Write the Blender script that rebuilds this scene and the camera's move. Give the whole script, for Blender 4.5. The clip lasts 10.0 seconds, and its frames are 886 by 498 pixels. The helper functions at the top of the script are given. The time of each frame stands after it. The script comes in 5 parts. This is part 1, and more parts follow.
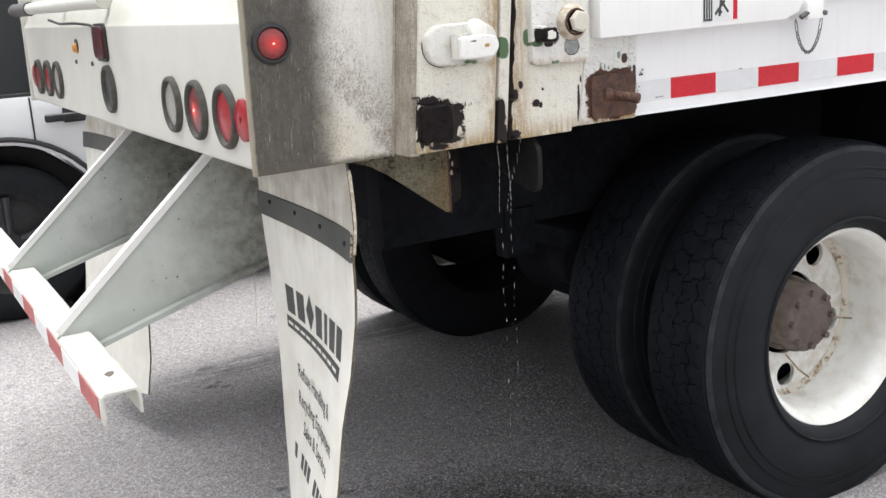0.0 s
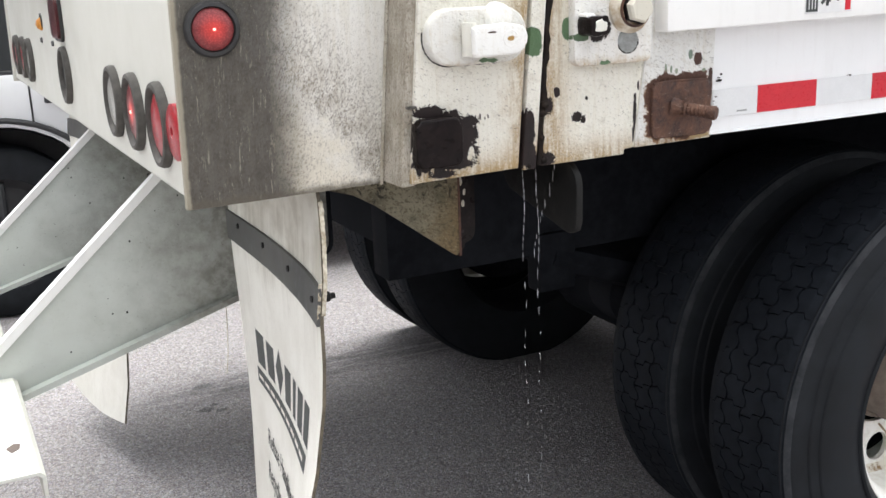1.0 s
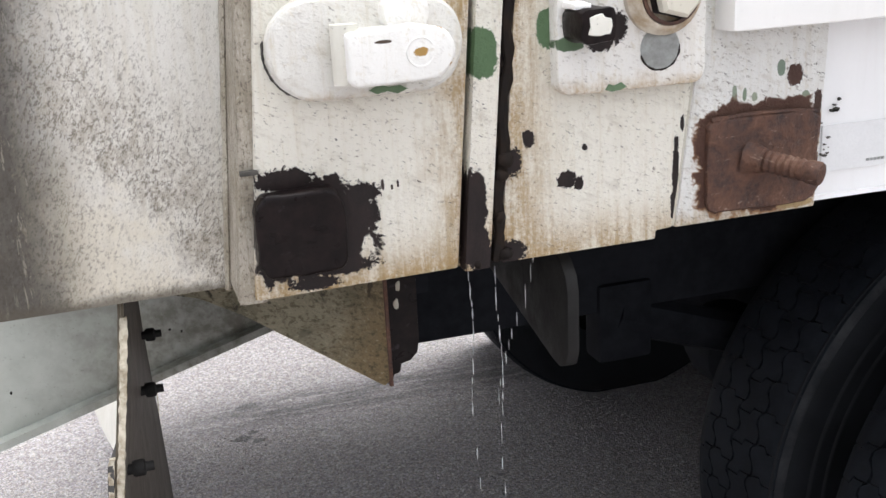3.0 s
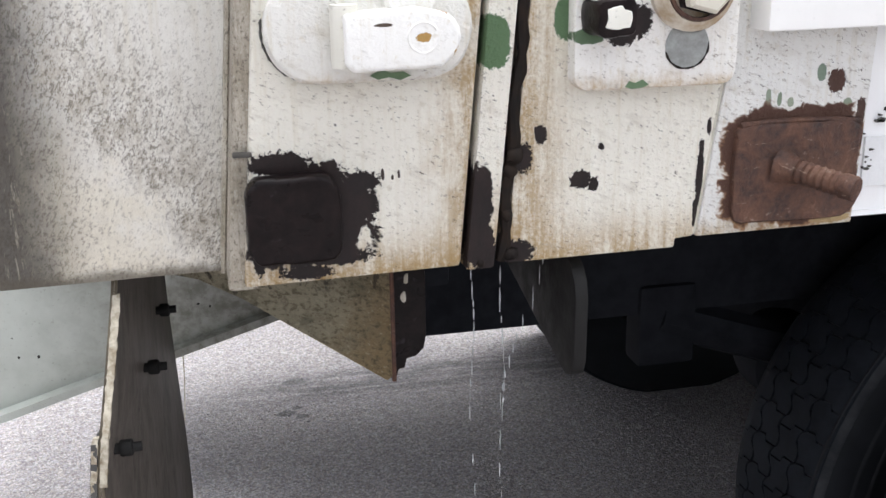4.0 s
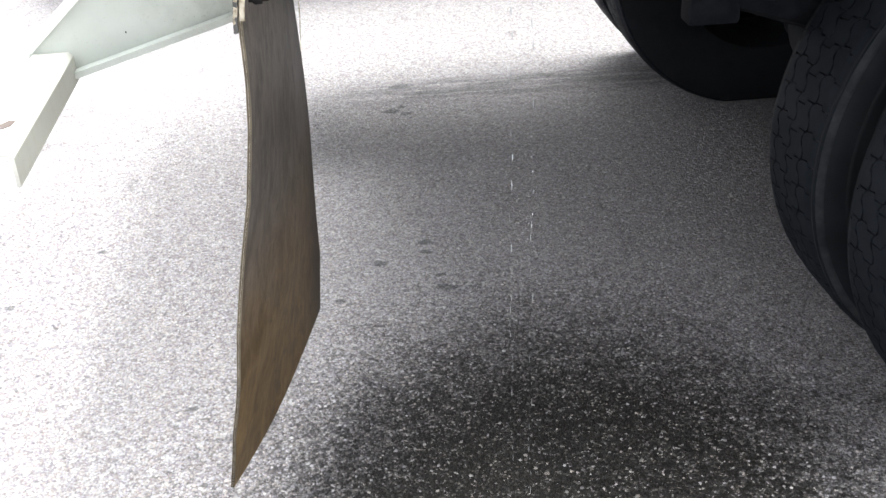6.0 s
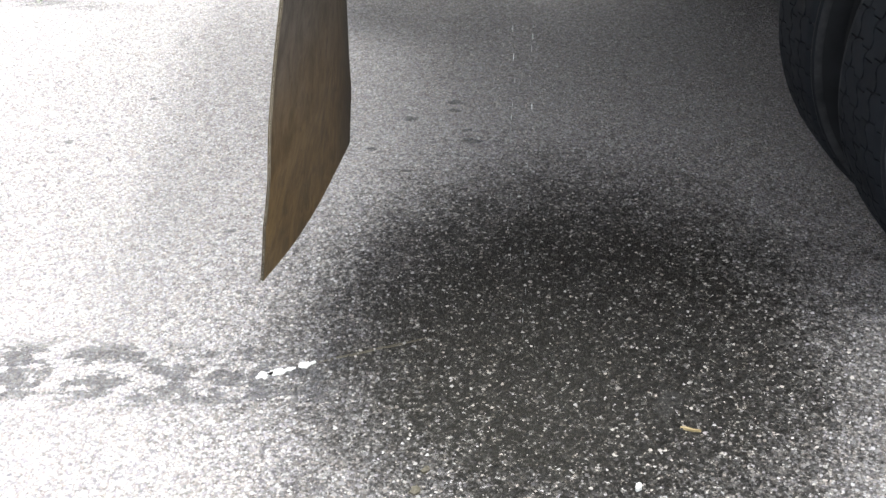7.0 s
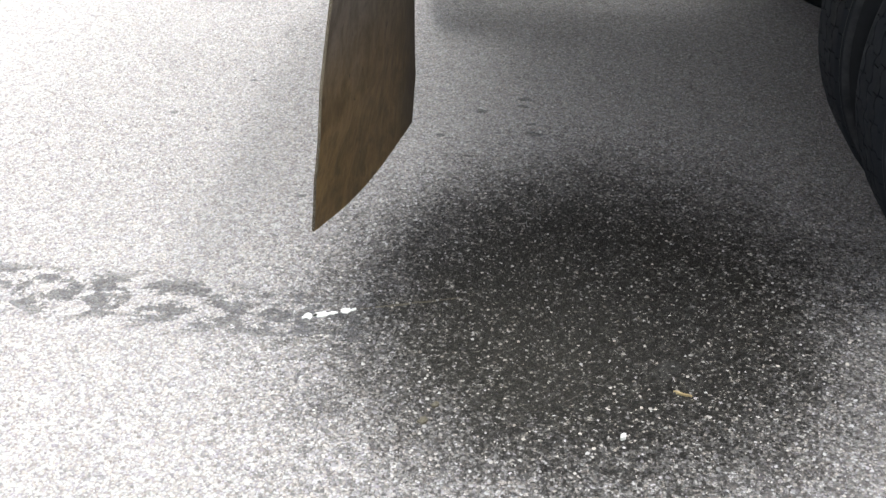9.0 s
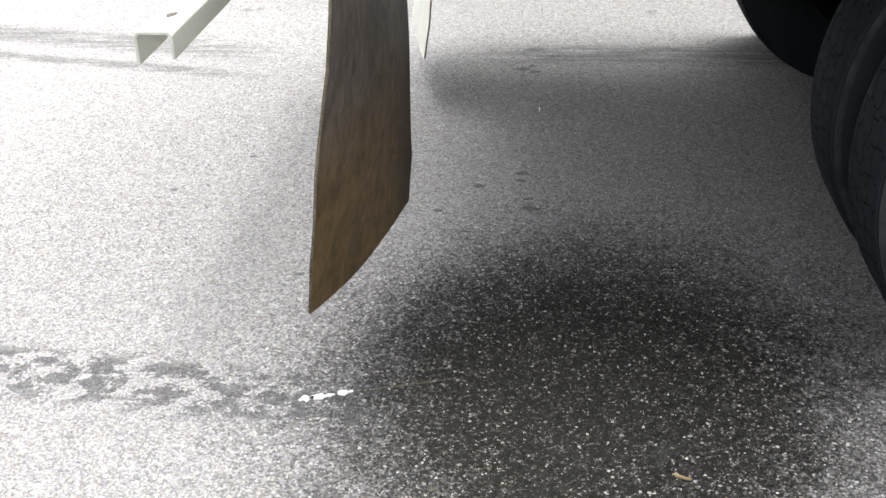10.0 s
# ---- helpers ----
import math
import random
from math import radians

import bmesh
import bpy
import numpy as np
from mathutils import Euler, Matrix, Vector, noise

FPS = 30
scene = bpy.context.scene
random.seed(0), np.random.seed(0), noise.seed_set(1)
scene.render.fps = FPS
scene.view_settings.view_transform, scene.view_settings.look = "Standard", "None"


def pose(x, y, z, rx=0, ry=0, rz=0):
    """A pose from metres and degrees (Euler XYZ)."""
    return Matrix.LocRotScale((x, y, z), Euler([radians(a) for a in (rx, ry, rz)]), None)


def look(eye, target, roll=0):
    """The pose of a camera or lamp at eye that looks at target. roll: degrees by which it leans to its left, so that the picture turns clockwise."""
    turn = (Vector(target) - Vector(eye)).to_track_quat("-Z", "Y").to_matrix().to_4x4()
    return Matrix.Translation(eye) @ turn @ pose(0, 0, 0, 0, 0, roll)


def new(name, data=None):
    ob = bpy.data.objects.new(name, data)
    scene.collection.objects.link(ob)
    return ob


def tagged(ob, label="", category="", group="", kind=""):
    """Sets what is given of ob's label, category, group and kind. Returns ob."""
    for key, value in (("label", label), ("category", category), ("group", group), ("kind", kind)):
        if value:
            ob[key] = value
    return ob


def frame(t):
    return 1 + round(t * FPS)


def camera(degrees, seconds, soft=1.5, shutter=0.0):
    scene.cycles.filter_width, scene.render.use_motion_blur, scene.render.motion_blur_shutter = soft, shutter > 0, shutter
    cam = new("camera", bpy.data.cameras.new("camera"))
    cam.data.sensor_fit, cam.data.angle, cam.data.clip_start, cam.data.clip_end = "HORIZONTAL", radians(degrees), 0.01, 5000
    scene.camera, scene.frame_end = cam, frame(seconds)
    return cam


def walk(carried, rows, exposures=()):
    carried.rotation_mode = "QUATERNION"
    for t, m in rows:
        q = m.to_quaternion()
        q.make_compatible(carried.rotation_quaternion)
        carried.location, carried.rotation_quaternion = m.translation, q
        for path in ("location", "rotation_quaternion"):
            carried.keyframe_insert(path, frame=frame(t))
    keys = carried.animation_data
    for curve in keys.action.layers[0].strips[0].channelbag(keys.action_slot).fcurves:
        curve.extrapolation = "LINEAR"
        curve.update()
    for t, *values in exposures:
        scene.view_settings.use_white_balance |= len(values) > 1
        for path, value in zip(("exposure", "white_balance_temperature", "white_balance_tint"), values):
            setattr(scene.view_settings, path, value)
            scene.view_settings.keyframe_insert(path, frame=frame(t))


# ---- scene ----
cam = camera(46.0, 10.0, 1.5)
PATH = [
    (0, (-1.063, -1.668, 1.391), (-0.12, 0.03, 0.916), -3.6),
    (0.5, (-0.871, -1.46, 1.399), (-0.017, 0.276, 0.891), -2.5),
    (1, (-0.752, -1.255, 1.379), (0.102, 0.481, 0.872), -2.3),
    (1.5, (-0.581, -1.086, 1.377), (0.235, 0.674, 0.89), -3.1),
    (2, (-0.369, -0.948, 1.385), (0.266, 0.875, 0.862), -1.2),
    (2.5, (-0.298, -0.834, 1.38), (0.31, 0.985, 0.812), -2.9),
    (4, (-0.194, -0.759, 1.375), (0.222, 1.1, 0.767), -0.9),
    (4.5, (-0.182, -0.801, 1.358), (0.182, 1.046, 0.683), -0.4),
    (5, (-0.2, -0.897, 1.342), (0.111, 0.926, 0.582), -2.3),
    (5.5, (-0.221, -1.043, 1.324), (0.056, 0.737, 0.455), -1.8),
    (6, (-0.196, -1.137, 1.291), (-0.032, 0.591, 0.297), -2.3),
    (7.5, (-0.126, -1.484, 1.223), (-0.099, 0.167, 0.094), -0.6),
    (8, (-0.065, -1.554, 1.233), (-0.107, 0.12, 0.139), -0.3),
    (8.5, (-0.001, -1.6, 1.243), (-0.151, 0.074, 0.16), -0.6),
    (9, (0.017, -1.607, 1.25), (-0.156, 0.07, 0.174), -1.1),
    (9.5, (0.022, -1.609, 1.258), (-0.155, 0.089, 0.215), -1.4),
    (10, (0.035, -1.584, 1.291), (-0.152, 0.149, 0.31), -1.8),
]
EXPOSURES = [
    (0.0, 1.58, 6500, 10), (1.0, 1.68, 6500, 10), (1.5, 1.92, 6500, 10), (2.0, 1.92, 6500, 10), (2.5, 1.68, 6500, 11), (4.0, 1.68, 6350, 12), (4.5, 1.88, 6300, 12), (5.0, 2.00, 6250, 12),
    (5.5, 2.28, 6350, 10), (6.0, 2.26, 6400, 9), (7.5, 2.00, 6500, 6), (8.5, 1.84, 6500, 6), (10.0, 1.75, 6500, 6),
]
walk(cam, [(t, look(eye, target, roll)) for t, eye, target, roll in PATH], EXPOSURES)

# ---------------------------------------------------------------- light
world = bpy.data.worlds.new("overcast_sky")
scene.world = world
world.use_nodes = True
wt = world.node_tree
wt.nodes.clear()
w_out = wt.nodes.new("ShaderNodeOutputWorld")
w_bg = wt.nodes.new("ShaderNodeBackground")
w_hsv = wt.nodes.new("ShaderNodeHueSaturation")
w_sky = wt.nodes.new("ShaderNodeTexSky")
w_sky.sky_type = "NISHITA"
w_sky.sun_disc = False
w_sky.sun_elevation = radians(80)
w_sky.sun_rotation = radians(22)
w_sky.air_density, w_sky.dust_density, w_sky.ozone_density = 1.0, 4.0, 1.0
w_hsv.inputs["Saturation"].default_value = 0.18
w_bg.inputs["Strength"].default_value = 0.15
wt.links.new(w_sky.outputs[0], w_hsv.inputs["Color"])
wt.links.new(w_hsv.outputs[0], w_bg.inputs["Color"])
wt.links.new(w_bg.outputs[0], w_out.inputs["Surface"])

sun_data = bpy.data.lights.new("sun", "SUN")
sun_data.energy = 1.3
sun_data.angle = radians(58)
sun_data.color = (0.985, 1.0, 0.99)
sun = new("sun", sun_data)
sun.matrix_world = look((0.6, 1.5, 9.0), (0.0, 0.0, 0.0))


# ---------------------------------------------------------------- materials
def nt_new(name, rough=0.5, metal=0.0, shine=0.5):
    m = bpy.data.materials.new(name)
    m.use_nodes = True
    t = m.node_tree
    b = t.nodes["Principled BSDF"]
    b.inputs["Roughness"].default_value = rough
    b.inputs["Metallic"].default_value = metal
    b.inputs["Specular IOR Level"].default_value = shine
    return m, t, b


def nd(t, kind, **vals):
    n = t.nodes.new(kind)
    for k, v in vals.items():
        if k in n.inputs:
            n.inputs[k].default_value = v
    return n


def position(t, scale=(1, 1, 1), shift=(0, 0, 0)):
    c = t.nodes.new("ShaderNodeTexCoord")
    m = t.nodes.new("ShaderNodeMapping")
    m.inputs["Scale"].default_value = scale
    m.inputs["Location"].default_value = shift
    t.links.new(c.outputs["Object"], m.inputs["Vector"])
    return m.outputs[0]


def noise_tex(t, vec, scale, detail=6.0, rough=0.6, distort=0.0):
    n = nd(t, "ShaderNodeTexNoise", Scale=scale, Detail=detail, Roughness=rough, Distortion=distort)
    t.links.new(vec, n.inputs["Vector"])
    return n.outputs[0]


def ramp(t, fac, stops):
    r = t.nodes.new("ShaderNodeValToRGB")
    e = r.color_ramp.elements
    while len(e) < len(stops):
        e.new(0.5)
    for el, (p, c) in zip(e, stops):
        el.position = p
        el.color = (c, c, c, 1) if isinstance(c, (int, float)) else (*c, 1)
    t.links.new(fac, r.inputs[0])
    return r.outputs[0]


def mixc(t, fac, a, b):
    m = t.nodes.new("ShaderNodeMix")
    m.data_type = "RGBA"
    for k, v in ((0, fac), (6, a), (7, b)):
        if isinstance(v, (int, float)):
            m.inputs[k].default_value = v
        elif isinstance(v, tuple):
            m.inputs[k].default_value = (*v, 1)
        else:
            t.links.new(v, m.inputs[k])
    return m.outputs[2]


def calc(t, op, a, b=0.0, clamp=False):
    m = t.nodes.new("ShaderNodeMath")
    m.operation = op
    m.use_clamp = clamp
    for k, v in ((0, a), (1, b)):
        if isinstance(v, (int, float)):
            m.inputs[k].default_value = v
        else:
            t.links.new(v, m.inputs[k])
    return m.outputs[0]


def axes_of(t):
    c = t.nodes.new("ShaderNodeTexCoord")
    s = t.nodes.new("ShaderNodeSeparateXYZ")
    t.links.new(c.outputs["Object"], s.inputs[0])
    return s.outputs


def smooth(t, v, lo, hi):
    m = t.nodes.new("ShaderNodeMapRange")
    m.interpolation_type = "SMOOTHSTEP"
    m.inputs[1].default_value, m.inputs[2].default_value = lo, hi
    t.links.new(v, m.inputs[0])
    return m.outputs[0]


def bump(t, bsdf, height, strength=0.3, dist=0.002):
    b = t.nodes.new("ShaderNodeBump")
    b.inputs["Strength"].default_value = strength
    b.inputs["Distance"].default_value = dist
    t.links.new(height, b.inputs["Height"])
    t.links.new(b.outputs[0], bsdf.inputs["Normal"])


def blot(t, xyz, cx, cz, rx, rz, edge, wob, wobble=0.35, power=4.0):
    """An uneven patch in the plane of the side: 1 inside, 0 outside."""
    dx = calc(t, "ABSOLUTE", calc(t, "SUBTRACT", xyz[0], cx))
    dz = calc(t, "ABSOLUTE", calc(t, "SUBTRACT", xyz[2], cz))
    ex, ez = calc(t, "DIVIDE", dx, rx), calc(t, "DIVIDE", dz, rz)
    d = calc(t, "POWER", calc(t, "ADD", calc(t, "POWER", ex, power), calc(t, "POWER", ez, power)), 1 / power)
    d = calc(t, "ADD", d, calc(t, "MULTIPLY", calc(t, "SUBTRACT", wob, 0.5), 2 * wobble))
    return smooth(t, d, 1.0 + edge, 1.0 - edge)


def paint_material(name, base, rough=0.38, grime=0.3, speck=0.3, streak=0.25):
    """White truck paint with fine dirt specks and vertical streaks."""
    m, t, b = nt_new(name, rough)
    p = position(t)
    fine = noise_tex(t, p, 170, 4, 0.7)
    vert = noise_tex(t, position(t, (60, 60, 6)), 1.0, 5, 0.65)
    cloud = noise_tex(t, p, 6, 5, 0.6)
    specks = calc(t, "MULTIPLY", smooth(t, fine, 0.60, 0.72), speck)
    streaks = calc(t, "MULTIPLY", smooth(t, vert, 0.48, 0.70), streak)
    clouds = calc(t, "MULTIPLY", smooth(t, cloud, 0.45, 0.85), grime)
    c = mixc(t, clouds, base, (0.42, 0.39, 0.33))
    c = mixc(t, streaks, c, (0.36, 0.32, 0.25))
    c = mixc(t, specks, c, (0.10, 0.085, 0.065))
    t.links.new(c, b.inputs["Base Color"])
    t.links.new(ramp(t, cloud, [(0.3, rough), (0.8, min(1, rough + 0.3))]), b.inputs["Roughness"])
    bump(t, b, fine, 0.12, 0.001)
    return m


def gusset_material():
    """Greenish-white paint with road dirt; the tailgate's shade is painted in towards the wheels."""
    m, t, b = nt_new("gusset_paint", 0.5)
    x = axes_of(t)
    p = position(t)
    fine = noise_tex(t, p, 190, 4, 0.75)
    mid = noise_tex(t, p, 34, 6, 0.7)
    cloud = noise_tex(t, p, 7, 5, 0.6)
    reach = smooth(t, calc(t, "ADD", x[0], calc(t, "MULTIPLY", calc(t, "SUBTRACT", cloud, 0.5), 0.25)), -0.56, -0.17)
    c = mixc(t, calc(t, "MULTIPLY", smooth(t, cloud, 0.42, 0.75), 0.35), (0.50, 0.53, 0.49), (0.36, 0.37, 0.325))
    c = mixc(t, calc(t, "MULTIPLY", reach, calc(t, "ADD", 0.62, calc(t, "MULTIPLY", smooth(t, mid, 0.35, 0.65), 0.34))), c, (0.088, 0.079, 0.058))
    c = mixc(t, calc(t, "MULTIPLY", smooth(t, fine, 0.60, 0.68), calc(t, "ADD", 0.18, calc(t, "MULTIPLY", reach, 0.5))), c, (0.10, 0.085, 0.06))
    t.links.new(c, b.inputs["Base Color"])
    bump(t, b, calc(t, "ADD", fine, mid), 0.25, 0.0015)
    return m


def slanted(t, degrees, scale):
    """Object coordinates turned about y, then stretched: for flecks that run aslant."""
    a = t.nodes.new("ShaderNodeTexCoord")
    r = t.nodes.new("ShaderNodeMapping")
    r.inputs["Rotation"].default_value = (0, radians(degrees), 0)
    k = t.nodes.new("ShaderNodeMapping")
    k.inputs["Scale"].default_value = scale
    t.links.new(a.outputs["Object"], r.inputs["Vector"])
    t.links.new(r.outputs[0], k.inputs["Vector"])
    return k.outputs[0]


def tailgate_side_material():
    """Weathered white paint, sooty towards the rear edge, pitted and speckled with road dirt."""
    m, t, b = nt_new("tailgate_side_paint", 0.5)
    x = axes_of(t)
    p = position(t)
    fine = noise_tex(t, slanted(t, -25, (1, 1, 0.55)), 480, 5, 0.78)
    mid = noise_tex(t, position(t, (1, 1, 0.6)), 190, 6, 0.78)
    patch = noise_tex(t, p, 46, 6, 0.7)
    big = noise_tex(t, p, 13, 6, 0.65)
    vert = noise_tex(t, position(t, (110, 110, 7)), 1.0, 6, 0.7)
    # Soot: full by the rear edge, with a soft edge running straight up.
    edge = calc(t, "ADD", calc(t, "ADD", x[0], calc(t, "MULTIPLY", calc(t, "SUBTRACT", big, 0.5), 0.045)), calc(t, "MULTIPLY", calc(t, "SUBTRACT", mid, 0.5), 0.035))
    edge = calc(t, "ADD", edge, calc(t, "MULTIPLY", calc(t, "SUBTRACT", patch, 0.5), 0.03))
    soot = smooth(t, edge, -0.285, -0.350)
    haze = smooth(t, edge, -0.235, -0.34)
    diag = calc(t, "ADD", calc(t, "ADD", x[0], calc(t, "MULTIPLY", x[2], 0.9)), calc(t, "MULTIPLY", calc(t, "SUBTRACT", big, 0.5), 0.10))
    diag = calc(t, "ADD", diag, calc(t, "MULTIPLY", calc(t, "SUBTRACT", patch, 0.5), 0.05))
    band = calc(t, "MULTIPLY", calc(t, "MULTIPLY", smooth(t, diag, 0.77, 0.82), smooth(t, diag, 0.985, 0.84)), 0.9)
    low = smooth(t, calc(t, "ADD", x[2], calc(t, "MULTIPLY", calc(t, "SUBTRACT", big, 0.5), 0.06)), 1.135, 1.10)
    dirt = calc(t, "MAXIMUM", calc(t, "MAXIMUM", calc(t, "MULTIPLY", haze, 0.82), band), calc(t, "MAXIMUM", calc(t, "MULTIPLY", low, 0.6), calc(t, "MULTIPLY", smooth(t, big, 0.50, 0.70), 0.25)))
    base = mixc(t, smooth(t, vert, 0.45, 0.8), (0.86, 0.85, 0.79), (0.75, 0.72, 0.62))
    pale = smooth(t, calc(t, "ADD", diag, calc(t, "MULTIPLY", patch, 0.1)), 0.87, 0.79)
    base = mixc(t, calc(t, "MULTIPLY", pale, 0.5), base, (0.72, 0.65, 0.48))
    c = mixc(t, calc(t, "MULTIPLY", dirt, calc(t, "ADD", 0.16, calc(t, "MULTIPLY", smooth(t, calc(t, "ADD", calc(t, "MULTIPLY", mid, 0.6), calc(t, "MULTIPLY", patch, 0.4)), 0.40, 0.62), 0.62))), base, (0.29, 0.245, 0.175))
    # Sharp pits, thick in the dirty band, thin on the clean paint.
    pits = calc(t, "MULTIPLY", smooth(t, calc(t, "ADD", fine, calc(t, "MULTIPLY", dirt, 0.05)), 0.545, 0.62), calc(t, "ADD", calc(t, "MULTIPLY", dirt, 0.50), 0.27))
    c = mixc(t, pits, c, (0.13, 0.105, 0.073))
    lights = calc(t, "MULTIPLY", smooth(t, fine, 0.42, 0.36), calc(t, "MULTIPLY", dirt, 0.4))
    c = mixc(t, lights, c, (0.80, 0.77, 0.68))
    sootc = mixc(t, smooth(t, vert, 0.4, 0.75), (0.050, 0.044, 0.036), (0.088, 0.079, 0.063))
    sootc = mixc(t, calc(t, "MULTIPLY", smooth(t, patch, 0.45, 0.68), 0.6), sootc, (0.034, 0.028, 0.021))
    sootc = mixc(t, calc(t, "MULTIPLY", smooth(t, mid, 0.56, 0.68), 0.40), sootc, (0.24, 0.215, 0.16))
    runs = noise_tex(t, position(t, (210, 210, 30)), 1.0, 6, 0.8, 0.7)
    sootc = mixc(t, calc(t, "MULTIPLY", smooth(t, runs, 0.585, 0.625), 0.62), sootc, (0.34, 0.31, 0.25))
    sootc = mixc(t, calc(t, "MULTIPLY", smooth(t, big, 0.50, 0.66), 0.6), sootc, (0.040, 0.033, 0.025))
    c = mixc(t, calc(t, "MULTIPLY", soot, 0.93), c, sootc)
    rim = smooth(t, calc(t, "ADD", x[2], calc(t, "MULTIPLY", calc(t, "SUBTRACT", patch, 0.5), 0.02)), 1.112, 1.102)
    c = mixc(t, calc(t, "MULTIPLY", rim, 0.8), c, (0.10, 0.085, 0.062))
    tail = smooth(t, calc(t, "ADD", calc(t, "SUBTRACT", x[0], calc(t, "MULTIPLY", calc(t, "SUBTRACT", x[2], 1.1), 0.0162)), calc(t, "MULTIPLY", calc(t, "SUBTRACT", patch, 0.5), 0.006)), -0.4565, -0.461)
    c = mixc(t, calc(t, "MULTIPLY", tail, 0.75), c, (0.40, 0.36, 0.27))
    t.links.new(c, b.inputs["Base Color"])
    t.links.new(ramp(t, mid, [(0.3, 0.4), (0.7, 0.75)]), b.inputs["Roughness"])
    bump(t, b, calc(t, "ADD", calc(t, "MULTIPLY", fine, 1.3), mid), 0.6, 0.002)
    return m


def post_material(name, spots, tan, chips=(), base=(0.86, 0.837, 0.74), relief=0.8, worn=1.0):
    """Scuffed white paint with bare dark-brown patches (x, z, half width, half height) and rusty tan dirt round them."""
    m, t, b = nt_new(name, 0.5)
    x = axes_of(t)
    fine = noise_tex(t, position(t, (1, 1, 0.9)), 300, 5, 0.78)
    mid = noise_tex(t, position(t, (1, 1, 0.5)), 40, 6, 0.7)
    wob = calc(t, "ADD", calc(t, "MULTIPLY", noise_tex(t, position(t, (1, 1, 0.75)), 46, 3, 0.55, 0.9), 0.72), calc(t, "MULTIPLY", noise_tex(t, slanted(t, -22, (0.55, 1, 1.1)), 150, 3, 0.6, 0.6), 0.28))
    vert = noise_tex(t, position(t, (140, 140, 9)), 1.0, 6, 0.72)
    c = mixc(t, smooth(t, vert, 0.48, 0.82), base, tuple(k * q for k, q in zip(base, (0.82, 0.775, 0.69))))
    for k, (lo, hi, axis) in enumerate(tan):
        g = smooth(t, calc(t, "ADD", x[axis], calc(t, "MULTIPLY", calc(t, "SUBTRACT", mid, 0.5), 0.05)), lo, hi)
        c = mixc(t, calc(t, "MULTIPLY", g, calc(t, "ADD", 0.16, calc(t, "MULTIPLY", smooth(t, calc(t, "ADD", calc(t, "MULTIPLY", vert, 0.30), calc(t, "ADD", calc(t, "MULTIPLY", mid, 0.40), calc(t, "MULTIPLY", fine, 0.30))), 0.41, 0.57), 0.80))), c, (0.40, 0.27, 0.118))
    fleck = noise_tex(t, slanted(t, -22, (0.5, 1, 1.15)), 330, 5, 0.74)
    spk = calc(t, "MULTIPLY", smooth(t, fleck, 0.565, 0.63), calc(t, "ADD", 0.30, calc(t, "MULTIPLY", smooth(t, mid, 0.38, 0.60), 0.65)))
    c = mixc(t, calc(t, "MULTIPLY", spk, 0.72 * worn), c, (0.17, 0.13, 0.085))
    nick = noise_tex(t, slanted(t, -32, (0.42, 1, 1.1)), 250, 3, 0.6)
    c = mixc(t, calc(t, "MULTIPLY", smooth(t, nick, 0.665, 0.70), calc(t, "ADD", 0.35 * worn, calc(t, "MULTIPLY", smooth(t, mid, 0.40, 0.60), 0.6 * worn))), c, (0.035, 0.028, 0.020))
    smear = noise_tex(t, slanted(t, -22, (0.35, 1, 1.0)), 75, 5, 0.7)
    c = mixc(t, calc(t, "MULTIPLY", smooth(t, smear, 0.52, 0.72), 0.42), c, (0.46, 0.41, 0.32))
    peel = noise_tex(t, position(t, (1, 1, 0.8)), 170, 4, 0.62, 0.4)
    c = mixc(t, calc(t, "MULTIPLY", smooth(t, peel, 0.42, 0.30), 0.40), c, (0.58, 0.52, 0.39))
    tiny = calc(t, "ADD", calc(t, "MULTIPLY", wob, 0.5), calc(t, "MULTIPLY", noise_tex(t, position(t), 330, 4, 0.7, 0.5), 0.5))
    bare = mixc(t, smooth(t, mid, 0.35, 0.7), (0.011, 0.0078, 0.0078), (0.024, 0.0158, 0.0145))
    rough = ramp(t, mid, [(0.3, 0.42), (0.7, 0.75)])
    coat = None
    for cx, cz, rx, rz in spots:
        k = blot(t, x, cx, cz, rx, rz, 0.05, wob if rx * rz > 0.0004 else tiny, 0.95 if rx * rz > 0.0004 else 1.5, 4.0 if rx * rz > 0.0004 else 2.2)
        c = mixc(t, k, c, bare)
        coat = k if coat is None else calc(t, "MAXIMUM", coat, k)
    for cx, cz, rx, rz, col in chips:
        small = rx < 0.04
        k = blot(t, x, cx, cz, rx, rz, 0.04, tiny if small else wob, (0.6 if col[1] > col[0] else 1.15) if small else 0.42, 2.4 if small else 5.0)
        c = mixc(t, k, c, col)
    t.links.new(c, b.inputs["Base Color"])
    height = calc(t, "ADD", calc(t, "MULTIPLY", fleck, 0.9), calc(t, "ADD", mid, peel))
    if coat is not None:
        rough = calc(t, "SUBTRACT", rough, calc(t, "MULTIPLY", coat, 0.12))
        height = calc(t, "ADD", calc(t, "MULTIPLY", height, calc(t, "SUBTRACT", 1.0, calc(t, "MULTIPLY", coat, 0.85))), calc(t, "MULTIPLY", coat, 0.9))
    t.links.new(rough, b.inputs["Roughness"])
    b.inputs["Specular IOR Level"].default_value = 0.25
    bump(t, b, height, relief, 0.0040)
    return m


